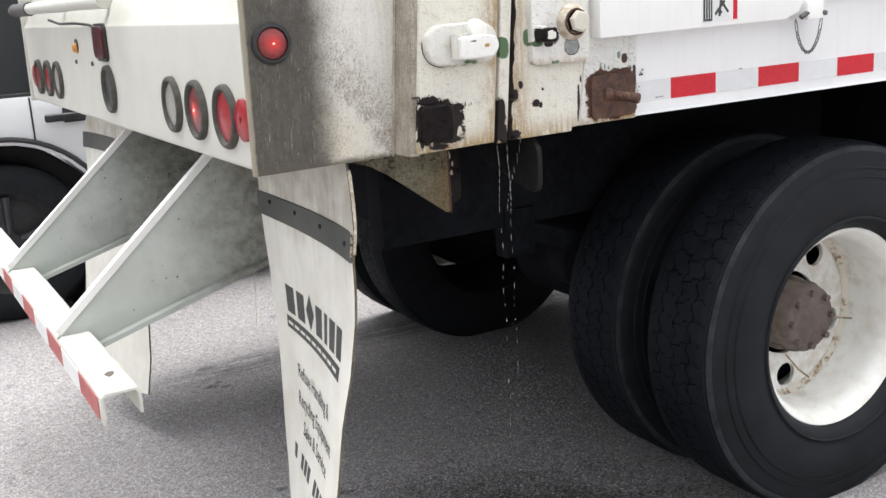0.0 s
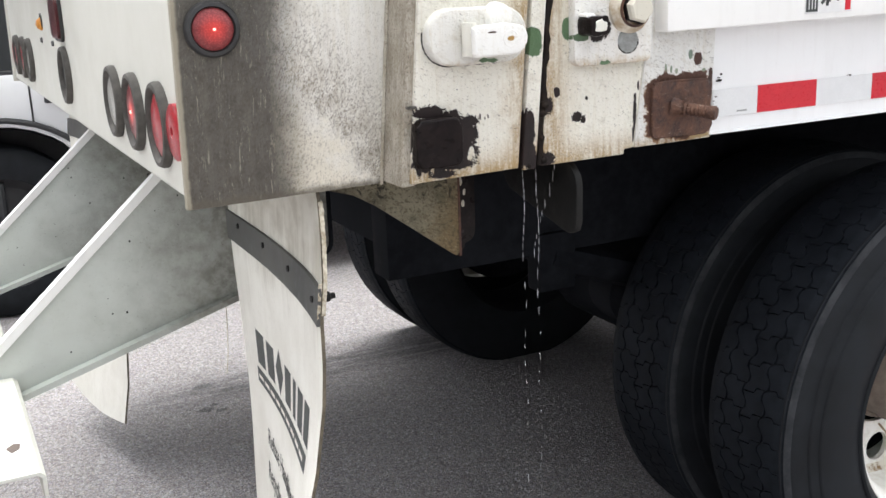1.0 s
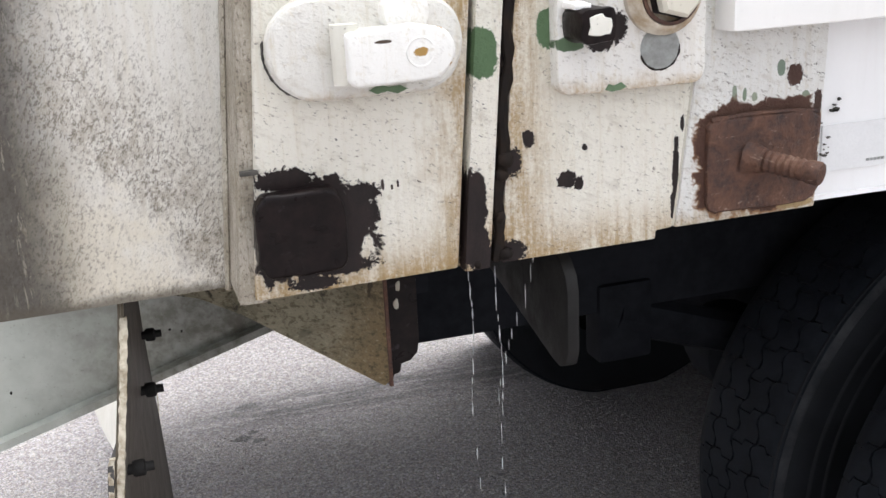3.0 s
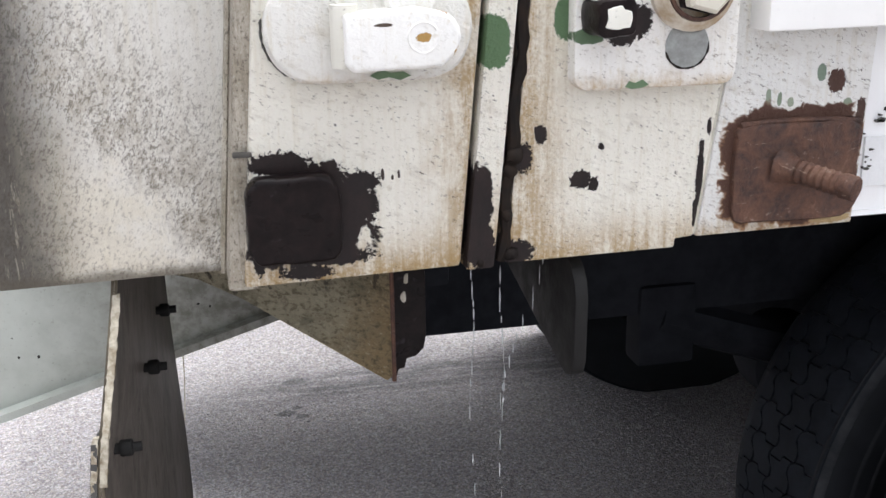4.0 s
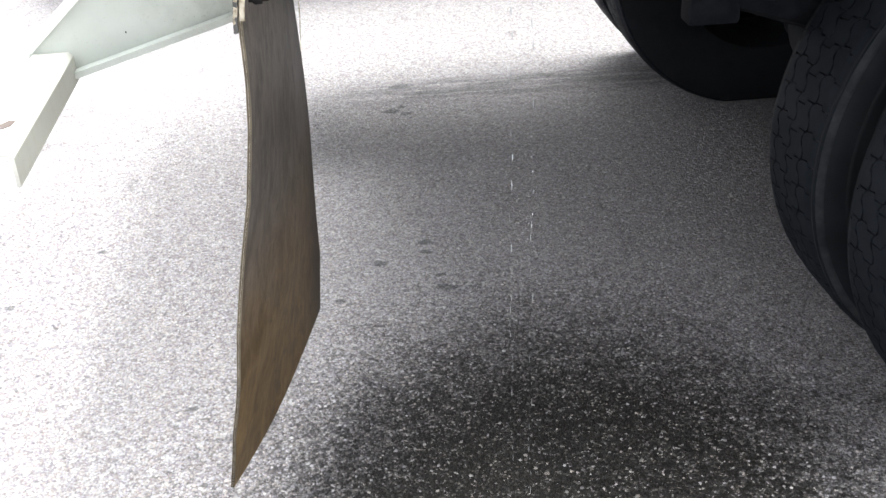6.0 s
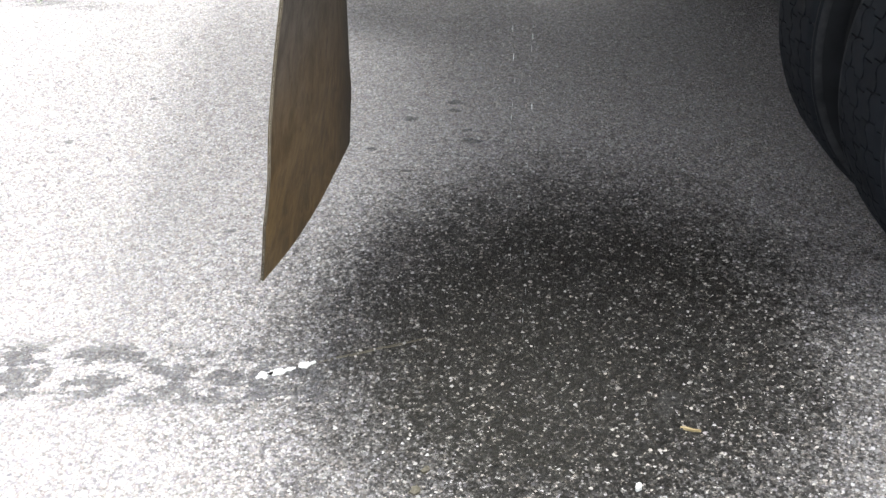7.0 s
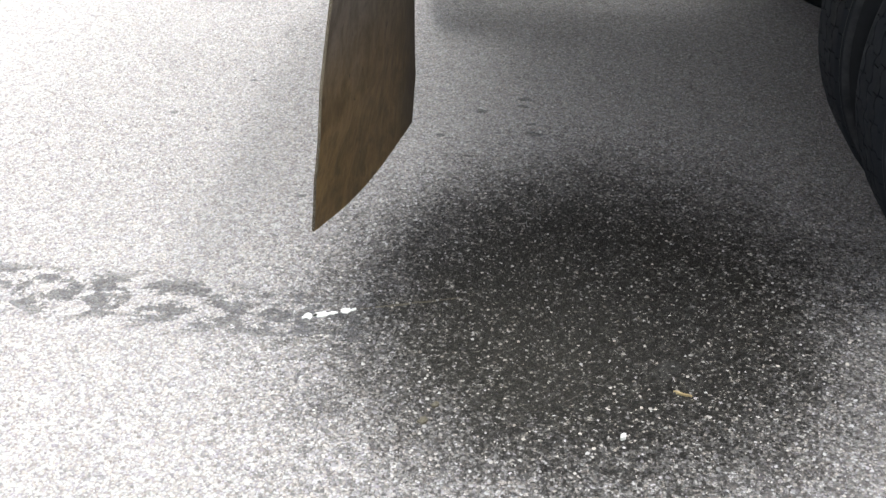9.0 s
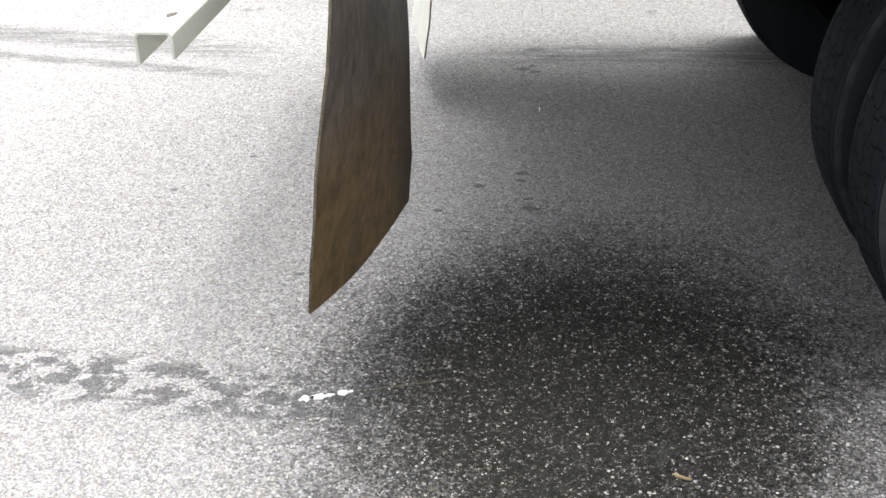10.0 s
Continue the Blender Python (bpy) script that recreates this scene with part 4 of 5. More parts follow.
part("amber_lamp", turned([(0.016, 0.0), (0.016, -0.004), (0.010, -0.012), (0.0, -0.015)], 20, False, m=pose(REAR, 1.528, 1.302, 0, 0, -90)), AMBER, truck, "small amber lamp")
part("amber_base", turned([(0.020, 0.001), (0.020, -0.003), (0.015, -0.004)], 20, False, m=pose(REAR, 1.528, 1.308, 0, 0, -90)), GROMMET, truck)
for y in (1.34, 1.56):
    part("screw", turned([(0.007, 0.0), (0.006, -0.005), (0.0, -0.006)], 10, False, m=pose(REAR, y, 1.262, 0, 0, -90)), STEEL, truck)
part("lamp_cable", tube([(-0.50, 1.66, 1.385), (-0.49, 1.55, 1.372), (-0.475, 1.40, 1.372), (-0.465, 1.27, 1.366), (-0.462, 1.20, 1.355)], 0.004, 6), GROMMET, truck, "thin black lamp cable")

# Side marker lamp.
mark = empty("marker_lamp", (-0.4115, 0.07, 1.325))
mark.parent = truck
part("grommet", turned([(0.0355, 0.0), (0.0355, -0.006), (0.033, -0.010), (0.0285, -0.011), (0.027, -0.007), (0.026, 0.0)], 40, False), GROMMET, mark, "black rubber grommet")
part("lens", turned([(0.027, 0.0), (0.0265, -0.008), (0.021, -0.012), (0.010, -0.0145), (0.0, -0.015)], 40, False), REDLIT, mark, "lit red lens")
part("diode", turned([(0.0020, -0.0140), (0.0017, -0.0164), (0.0, -0.0168)], 12, False), LEDM, mark, "small glowing diode")

# Latch boss on the post.
latch = empty("latch_boss", (0, 0, 0))
latch.parent = truck
part("base_plate", lumpy(prism(rounded(-0.153, -0.003, 1.262, 1.337, 0.036, 8), -0.018, 0.004, 0.006, 3), 0.0011, 55), BASEM, latch, "oval plate, thick with white paint")
part("rim_shade", lumpy(tube([(-0.117 + 0.0372 * math.cos(q), -0.0005, 1.2992 + 0.0378 * math.sin(q)) for q in np.linspace(2.9, 4.72, 22)] + [(x, -0.0005, 1.2614 + 0.0006 * math.sin(x * 300)) for x in np.linspace(-0.112, -0.04, 14)], [0.0004 + 0.0007 * abs(math.sin(1.9 * k)) for k in range(36)], 6), 0.0006, 260, 1), TAILGROM, latch, "dark line drawn for the shadow round the plate")
part("block", lumpy(prism([(-0.100, 1.278), (-0.095, 1.273), (-0.032, 1.275)] + arc(-0.038, 1.295, 0.019, -60, 60, 6) + [(-0.05, 1.316), (-0.085, 1.313), (-0.100, 1.312)], -0.047, -0.014, 0.010, 4), 0.0008, 60), BLOCKM, latch, "raised rounded block in chipped white paint")
part("block_hinge", tube([(-0.098, -0.028, 1.275), (-0.098, -0.028, 1.318)], 0.010, 12), FITTING, latch)
part("chip", prism([(-0.080, 1.267), (-0.074, 1.264), (-0.066, 1.2655), (-0.058, 1.263), (-0.050, 1.266), (-0.055, 1.269), (-0.064, 1.2685), (-0.072, 1.271)], -0.0195, -0.017), plain_material("green_undercoat", (0.07, 0.12, 0.06), (0.12, 0.19, 0.10), 60), latch)
part("weld_ring", tube([(-0.0459 + 0.0105 * math.cos(q), -0.0468, 1.2955 + 0.0105 * math.sin(q)) for q in np.linspace(0.5, 6.0, 22)], 0.0011, 6), BLOCKM, latch)
part("cap_bump", turned([(0.020, -0.012), (0.017, -0.030), (0.0, -0.036)], 20, False, m=pose(-0.050, 0.0, 1.323)), BLOCKM, latch)

# Bare pad low on the post.
pad = prism([(x + (random.random() - 0.5) * 0.003, z + (random.random() - 0.5) * 0.003) for x, z in rounded(-0.174, -0.105, 1.127, 1.195, 0.014, 4)], -0.015, 0.003, 0.011, 4)
part("bare_pad", lumpy(pad, 0.0018, 70), BARE, truck, "dark bare steel pad with scraped edges and painted highlights")

# Body: post plate, stud plate, long side panel, folded sill, rail.
part("joint_filler", box(lean(0.0, 1.2) - 0.02, 0.09, 0.045, 0.07, 1.12, 3.2), SEAM, truck)
part("body_post", prism([(lean(0.027, 1.110), 1.110), (0.172, 1.111), (0.172, 1.1185), (0.188, 1.1195), (0.206, 1.25), (lean(0.205, 3.2), 3.2), (lean(0.027, 3.2), 3.2)], 0.0, 0.05, 0.003), PLATE, truck, "white body post with tan streaks and dark chips")
part("joint_bead", tube([(lean(0.024, z) + 0.002 * math.sin(z * 90), 0.004, z) for z in np.linspace(1.112, 1.6, 40)], [0.004 + 0.0022 * abs(math.sin(k * 1.7)) for k in range(40)], 8), SEAM, truck, "crusted black joint")
for bx, bz, br in ((0.034, 1.198, 0.007), (0.030, 1.185, 0.006), (0.031, 1.118, 0.006), (0.006, 1.113, 0.005), (0.028, 1.150, 0.005)):
    lump = turned([(0.0, -br), (br * 0.7, -br * 0.6), (br, 0.0), (br * 0.6, br * 0.5), (0.0, br * 0.6)], 10, False)
    for v in lump.verts:
        v.co *= 1 + 0.35 * noise.noise(v.co * 160 + Vector((bx * 90, 0, bz * 70)))
    bmesh.ops.transform(lump, matrix=pose(bx, 0.0, bz), verts=lump.verts)
    part("grime_lump", lump, SEAM, truck, "", 60)
part("plate_seam", prism([(0.186, 1.121), (0.192, 1.121), (0.2105, 1.25), (0.2145, 1.60), (0.2045, 1.60), (0.204, 1.25)], 0.0016, 0.02), STEPM2, truck, "painted-over seam")
part("stud_plate", prism([(0.190, 1.1195), (0.333, 1.1205), (0.352, 1.60), (0.212, 1.60), (0.208, 1.25)], -0.001, 0.05, 0.002), RUSTPLATE, truck, "white plate with rust round its stud")
rust = prism([(x + (random.random() - 0.5) * 0.003, z + (random.random() - 0.5) * 0.003) for x, z in rounded(0.217, 0.331, 1.129, 1.211, 0.012, 4)], -0.007, 0.003, 0.004, 3)
part("rusty_pad", lumpy(rust, 0.0020, 60), RUST, truck, "raised rusty square pad")
part("pad_weld", lumpy(tube([(0.222, -0.0035, 1.2105), (0.26, -0.004, 1.2125), (0.30, -0.004, 1.2120), (0.328, -0.0035, 1.2095)], 0.0024, 8), 0.0016, 140, 2), RUST, truck, "uneven weld along the pad")
stud_way = Vector((0.0305, -0.0514, -0.0075))
stud_at = Matrix.Translation((0.265, -0.006, 1.1735)) @ stud_way.to_track_quat("-Y", "Z").to_matrix().to_4x4()
stud_bm = turned([(0.0125, 0.004), (0.0115, -0.008)] + [(0.0087 + 0.0015 * (k % 2), -0.010 - 0.0030 * k) for k in range(13)] + [(0.0104, -0.050), (0.0104, -0.0585), (0.0094, -0.0605), (0.0, -0.061)], 18, False, m=stud_at)
part("stud", stud_bm, RUST, truck, "rusty threaded stud")
part("weld_fillet", lumpy(turned([(0.0175, 0.005), (0.0140, 0.000), (0.0118, -0.005), (0.0102, -0.010)], 24, False, m=stud_at), 0.0012, 90, 1), RUST, truck)
body = prism([(0.334, 1.122), (8.2, 1.122), (8.2, 3.4), (0.40, 3.4)], 0.015, 0.06, 0.002)
part("body_panel", body, PANEL, truck, "clean white painted body panel")
part("body_panel", prism([(0.03, 1.122), (8.2, 1.122), (8.2, 3.4), (0.40, 3.4)], WIDE - 0.06, WIDE - 0.01), WHITE, truck)
part("body_floor", box(0.03, 8.2, 0.06, WIDE - 0.06, 1.124, 1.16), BLACK, truck)
part("body_front", box(8.14, 8.2, 0.06, WIDE - 0.06, 1.16, 3.4), WHITE, truck)
part("body_roof", box(-0.40, 8.2, 0.03, WIDE - 0.03, 3.39, 3.43), WHITE, truck)
part("body_bulkhead", box(0.45, 0.48, 0.06, WIDE - 0.06, 1.16, 3.39), WHITE, truck)
part("sill_fold", prism([(0.334, 1.1215), (8.2, 1.1215), (8.2, 1.126), (0.334, 1.126)], 0.012, 0.09), PANEL, truck)
# Rail along the side, its rear end cut off square by the lug, its front end sloped.
part("side_rail", prism([(0.225, 1.287), (0.728, 1.291), (0.772, 1.304), (0.785, 1.325), (0.785, 1.46), (0.225, 1.46)], -0.030, 0.02, 0.004), WHITE, truck, "white folded rail along the body")
part("rail_end", box(0.7855, 8.1, -0.012, 0.02, 1.328, 1.47, 0.004), WHITE, truck)

# Lifting lug with its bolts.
lug = empty("lifting_lug", (0, 0, 0))
lug.parent = truck
part("lug_plate", prism(rounded(0.075, 0.208, 1.247, 1.45, 0.012, 4), -0.016, 0.002, 0.003), LUGM, lug, "white lug plate with chipped paint")
part("lug_hole", turned([(0.0178, -0.0166), (0.0165, -0.0172), (0.0, -0.0170)], 28, False, m=pose(0.165, 0, 1.2787)), HOLEM, lug, "grey disc standing for the open hole")
part("hole_rim", lumpy(tube([(0.165 + 0.0178 * math.cos(q), -0.0165, 1.2787 + 0.0178 * math.sin(q)) for q in np.linspace(-2.9, 0.1, 20)], [0.0004 + 0.0007 * abs(math.sin(2.3 * k)) for k in range(20)], 6), 0.0006, 300, 1), SEAM, lug)
ring = turned([(0.034, -0.014), (0.034, -0.022), (0.031, -0.026), (0.029, -0.030), (0.026, -0.032), (0.024, -0.028), (0.021, -0.028), (0.0, -0.028)], 32, False, m=pose(0.166, 0, 1.323))
part("washer", ring, WASHERM, lug, "stacked washers with rusty rims")
part("washer_rim", turned([(0.0255, -0.031), (0.0255, -0.034), (0.0225, -0.034), (0.0225, -0.030)], 32, False, m=pose(0.166, 0, 1.323)), RUST, lug)
part("hex_head", turned([(0.021, -0.028), (0.021, -0.044), (0.018, -0.047), (0.0, -0.047)], 6, False, m=pose(0.168, 0, 1.324, 0, 15, 0)), STEPM2, lug, "white painted hexagon bolt head", 25)
part("hex_shadow_ring", turned([(0.0225, -0.028), (0.0225, -0.036), (0.0205, -0.036)], 6, False, m=pose(0.168, 0, 1.324, 0, 15, 0)), BARE, lug, "", 25)
part("pin", lumpy(prism(rounded(0.080, 0.110, 1.290, 1.317, 0.006, 3), -0.049, -0.012, 0.003, 2), 0.0016, 110, 2), BARE, lug, "blackened square stub")
part("pin_cap", prism([(0.0855, 1.2975), (0.0905, 1.2962), (0.0960, 1.2958), (0.0995, 1.2968), (0.1040, 1.2970), (0.1058, 1.3030), (0.1050, 1.3085), (0.0995, 1.3098), (0.0975, 1.3128), (0.0920, 1.3118), (0.0868, 1.3100), (0.0876, 1.3030)], -0.0508, -0.0488, 0.0006, 1), FITTING, lug, "white worn end of the stub")
part("stub_paint", lumpy(box(0.079, 0.094, -0.040, -0.016, 1.3155, 1.3205, 0.002), 0.001, 120, 1), WHITE, lug)
part("chip", prism([(0.116, 1.249), (0.121, 1.2472), (0.129, 1.2478), (0.135, 1.250), (0.130, 1.254), (0.124, 1.2518), (0.119, 1.2535)], -0.0172, -0.0150), bpy.data.materials["green_undercoat"], lug)

# Reflective tape on the body panel.
x = 0.348
k = 0
while x < 5.0:
    w = 0.092 if k == 0 else 0.127
    part("tape_piece", box(x + 0.0004, x + w, 0.0128, 0.0152, 1.1475, 1.1905), TAPERED if k % 2 else TAPEWH, truck, "red reflective tape" if k % 2 else "silver reflective tape")
    x += w
    k += 1
for cx, cz, spread, count in ((0.349, 1.172, 0.007, 8), (0.344, 1.190, 0.004, 6), (0.364, 1.211, 0.006, 6), (0.640, 1.196, 0.004, 2)):
    for k in range(count):
        fx, fz = cx + random.uniform(-1, 1) * spread, cz + random.uniform(-1, 1) * spread * 1.3
        size, way = random.uniform(0.0006, 0.0019), random.choice((1.0, 2.2))
        part("paint_chip", prism([(fx + size * way * math.cos(a) * random.uniform(0.5, 1.2), fz + size * math.sin(a) * random.uniform(0.5, 1.2)) for a in np.linspace(0, 5.6, 8)], 0.0120, 0.0145), TAILGROM, truck)

for k in range(5):
    part("print_bar", box(0.3980 + 0.0042 * k, 0.4010 + 0.0042 * k, 0.0120, 0.0129, 1.1528, 1.1552), HOLEM, truck)

# Warning sticker on the rail: black block, plain pictogram bars, red strip.
st = empty("warning_sticker", (0, 0, 0))
st.parent = truck
part("sheet", box(0.489, 0.588, -0.0316, -0.0302, 1.299, 1.40), STICKER, st, "white sticker")
part("black_block", box(0.490, 0.514, -0.0325, -0.0315, 1.302, 1.398), INK, st)
for k in range(3):
    part("print_bar", box(0.4945 + 0.0065 * k, 0.4957 + 0.0065 * k, -0.0332, -0.0324, 1.306, 1.39 - 0.01 * k), STICKER, st)
for a0, a1, b0, b1 in ((0.522, 1.314, 0.548, 1.340), (0.530, 1.352, 0.558, 1.318), (0.534, 1.310, 0.540, 1.36), (0.545, 1.345, 0.560, 1.36), (0.526, 1.322, 0.540, 1.318)):
    part("pictogram_bar", tube([(a0, -0.0315, a1), (b0, -0.0315, b1)], 0.0028, 6), INK, st)
part("red_strip", box(0.573, 0.584, -0.0325, -0.0315, 1.302, 1.398), TAPERED, st)

# Keeper latch with its chain at the rail's front end.
kp = empty("keeper", (0, 0, 0))
kp.parent = truck
part("keeper_block", box(0.788, 0.838, -0.040, 0.016, 1.286, 1.328, 0.006), WHITE, kp, "small white keeper block")
part("keeper_pin", tube([(0.776, -0.030, 1.292), (0.790, -0.034, 1.300), (0.850, -0.034, 1.298)], 0.006, 10), STEEL, kp)
cps = []
for k in range(17):
    u = k / 16
    cps.append(Vector((0.770 + 0.080 * u, -0.022, 1.282 - 0.068 * (1 - (2 * u - 1) ** 2) ** 0.7)))
for k in range(16):
    a, b = cps[k], cps[k + 1]
    d = (b - a)
    length = d.length * 0.78
    u = d.normalized()
    v = Vector((0, 1, 0)) if k % 2 else u.cross(Vector((0, 1, 0)))
    mid = (a + b) / 2
    loop = [mid + u * length * math.cos(q) + v * 0.0036 * math.sin(q) for q in np.linspace(0, 2 * math.pi, 11)]
    part("chain_link", tube(loop, 0.0011, 5), STEEL, kp)

# Brace plates under the tailgate and the joint.
tri = prism([(-0.300, 1.100), (-0.262, 1.092), (-0.215, 1.078), (-0.178, 1.056), (-0.052, 0.963), (-0.046, 0.968), (-0.046, 1.108), (-0.300, 1.108)], 0.120, 0.132, 0.002)
part("brace_plate", tri, TRI, truck, "triangular brace plate caked with dirt and moss")
part("brace_flange", prism([(-0.0465, 0.961), (-0.041, 0.961), (-0.039, 0.968), (-0.033, 0.969), (-0.031, 0.978), (-0.022, 0.980), (-0.0145, 0.987), (-0.012, 1.000), (-0.0115, 1.108), (-0.0465, 1.108)], 0.1325, 0.142, 0.001), BARE, truck, "ragged dark flange with flaking paint")
part("flange_edge", box(-0.0475, -0.0435, 0.119, 0.134, 0.962, 1.107, 0.001), RUST, truck)
for fx, fz, fs in ((-0.033, 1.040, 0.006), (-0.030, 1.058, 0.005), (-0.036, 1.075, 0.006)):
    part("paint_flake", prism([(fx + fs * 0.6 * math.cos(q) * random.uniform(0.5, 1.1), fz + fs * 1.3 * math.sin(q) * random.uniform(0.5, 1.1)) for q in np.linspace(0, 5.5, 8)], 0.1312, 0.1335), LIP, truck, "", None)
ear = part("hinge_ear", prism([(0.060, 1.118), (0.038, 1.110), (0.018, 1.100), (0.007, 1.088), (0.003, 1.074), (0.004, 1.018), (0.010, 1.004), (0.024, 0.998), (0.040, 1.000), (0.20, 1.04), (0.22, 1.06), (0.22, 1.118)], 0.0, 0.012, 0.003), DARKSTEEL, truck, "worn grey hinge ear below the joint")
ear.data.transform(Matrix(((0, 1, 0, 0.086), (1, 0, 0, -0.004), (0, 0, 1, 0), (0, 0, 0, 1))))
part("hinge_lug", box(-0.036, 0.05, 0.30, 0.44, 0.985, 1.11, 0.006), BLACK, truck)

# Chassis: two rails, cross beams, axle, springs.
for y in (0.72, 1.75):
    part("frame_rail", box(0.088, 8.0, y, y + 0.08, 0.75, 1.122, 0.004), BLACK, truck, "black steel frame rail")
for xx in (0.12, 2.2, 4.4):
    part("cross_beam", box(xx, xx + 0.10, 0.80, 1.75, 0.80, 1.10, 0.004), BLACK, truck)
part("axle_tube", tube([(1.13, 0.35, 0.46), (1.13, 0.95, 0.46), (1.13, 1.10, 0.46), (1.13, 1.45, 0.46), (1.13, 1.60, 0.46), (1.13, 2.20, 0.46)], [0.075, 0.08, 0.16, 0.16, 0.08, 0.075], 20), BLACK, truck, "black rear axle with its round casing")
for y in (0.74, 1.73):
    part("leaf_spring", tube([(0.50, y, 0.74), (0.8, y, 0.64), (1.13, y, 0.585), (1.46, y, 0.64), (1.76, y, 0.74)], 0.038, 8), BLACK, truck)
    part("spring_hanger", box(0.46, 0.56, y - 0.03, y + 0.03, 0.66, 0.80, 0.01), BLACK, truck)
part("light_block", prism([(1.70, 0.22), (1.71, 0.22), (1.74, 1.122), (1.73, 1.122)], 0.10, WIDE - 0.10), BLACK, truck, "unseen black panel added ahead of the axle to block light")
part("brake_chamber", turned([(0.06, 0.0), (0.085, 0.02), (0.085, 0.10), (0.075, 0.13), (0.0, 0.14)], 20, False, m=pose(0.86, 0.86, 0.55)), BLACK, truck)

# Rear gussets and step bumper.
def gusset(y):
    g = empty("gusset", (0, 0, 0))
    g.parent = truck
    line = [(-0.292, 1.103), (-0.742, 0.697), (-0.742, 0.692), (-0.672, 0.662), (-0.066, 0.840)] + arc(-0.066, 0.865, 0.025, -75, 0, 4) + [(-0.041, 1.103)]
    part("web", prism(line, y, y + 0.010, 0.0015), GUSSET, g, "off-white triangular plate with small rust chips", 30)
    d = Vector((-0.450, 0, -0.406)).normalized()
    up = Vector((d.z, 0, -d.x))
    cap = bmesh.new()
    for s, w in ((0.0, 0.0), (0.585, 0.0)):
        p = Vector((-0.302, 0, 1.094)) + d * s
        for dy, h in ((-0.005, -0.002), (0.018, -0.002), (0.018, 0.014), (-0.005, 0.014)):
            q = p + up * h
            cap.verts.new((q.x, y + dy, q.z))
    v = list(cap.verts)
    for f in ((0, 1, 2, 3), (7, 6, 5, 4), (0, 4, 5, 1), (1, 5, 6, 2), (2, 6, 7, 3), (3, 7, 4, 0)):
        cap.faces.new([v[i] for i in f])
    part("front_edge", tube([(-0.32, y + 0.004, 0.754)] + [(px, y + 0.004, pz - 0.004) for px, pz in [(-0.066, 0.840)] + arc(-0.066, 0.865, 0.025, -75, 0, 4)] + [(-0.041, y + 0.004, 1.10)], [0.002, 0.0055, 0.0065, 0.0065, 0.0065, 0.0065, 0.0065, 0.006], 8), BLACK, g, "dark front edge")
    part("edge_flange", bevel(cap, 0.002), WHITE, g, "white flange along the sloping edge")
    lip = bmesh.new()
    for px, pz in ((-0.676, 0.658), (-0.062, 0.838)):
        for dy, dz in ((-0.020, -0.008), (0.012, -0.008), (0.012, 0.006), (-0.020, 0.004)):
            lip.verts.new((px, y + dy, pz + dz))
    v = list(lip.verts)
    for f in ((0, 1, 2, 3), (7, 6, 5, 4), (0, 4, 5, 1), (1, 5, 6, 2), (2, 6, 7, 3), (3, 7, 4, 0)):
        lip.faces.new([v[i] for i in f])
    part("bottom_lip", bevel(lip, 0.0015), GUSSET, g, "dirty folded lip with shade painted in towards the wheels")
    rng = random.Random(int(y * 100))
    for _ in range(22):
        px = rng.uniform(-0.62, -0.08)
        lo, hi = 0.672 + (px + 0.672) * 0.29 + 0.02, min(1.08, 1.085 + (px + 0.302) * 0.90)
        if hi - lo < 0.03:
            continue
        pz, r = rng.uniform(lo, hi), rng.uniform(0.0008, 0.0026)
        part("rust_chip", prism([(px + r * math.cos(a) * rng.uniform(0.5, 1.2), pz + r * 1.3 * math.sin(a) * rng.uniform(0.5, 1.2)) for a in np.linspace(0, 5.5, 7)], y - 0.0006, y + 0.002), BARE, g, "", None)
    return g


gusset(0.708)
gusset(1.47)
BY0, BY1 = 0.270, 2.20
bumper = empty("step_bumper", (0, 0, 0))
bumper.parent = truck
part("channel", prism([(-0.742, 0.633), (-0.742, 0.690), (-0.734, 0.698), (-0.674, 0.698), (-0.666, 0.690), (-0.666, 0.644), (-0.672, 0.644), (-0.672, 0.687), (-0.677, 0.692), (-0.731, 0.692), (-0.736, 0.687), (-0.736, 0.633)], BY0, BY1, 0.0012), BUMPERM, bumper, "white folded channel", 30)
yy, k = BY0 + 0.03, 1
while yy < BY1 - 0.12:
    part("tape_piece", box(-0.7436, -0.7418, yy, yy + 0.185, 0.637, 0.683), TAPEFADED if k % 2 else STICKER, bumper, "faded red tape" if k % 2 else "white tape")
    yy += 0.1853
    k += 1
scuff = part("scuff", prism([(-0.705, 0.0), (-0.693, 0.012), (-0.69, 0.03), (-0.70, 0.035), (-0.712, 0.02)], 0.6982, 0.6990), HUBM, bumper, "rusty scuff")
scuff.data.transform(Matrix(((1, 0, 0, 0), (0, 0, 1, 0.36), (0, 1, 0, 0), (0, 0, 0, 1))))


# Mud flaps: a surface from an outer edge to an inner edge, hanging and twisted.
def lerp_rows(rows, z):
    for (z0, *a), (z1, *b) in zip(rows[:-1], rows[1:]):
        if z <= z0 and z >= z1:
            u = (z0 - z) / (z0 - z1)
            return [p + (q - p) * u for p, q in zip(a, b)]
    return list(rows[0][1:]) if z > rows[0][0] else list(rows[-1][1:])


OUTER = [(1.105, -0.274, 0.092), (1.03, -0.284, 0.056), (0.98, -0.291, 0.037), (0.93, -0.300, 0.037), (0.80, -0.306, 0.038), (0.70, -0.317, 0.045), (0.60, -0.337, 0.055), (0.50, -0.357, 0.054), (0.40, -0.374, 0.064), (0.30, -0.397, 0.091), (0.165, -0.418, 0.131)]
INNER = [(1.105, -0.262, 0.610), (0.95, -0.262, 0.605), (0.80, -0.261, 0.598), (0.50, -0.261, 0.602), (0.30, -0.259, 0.604), (0.19, -0.271, 0.589)]


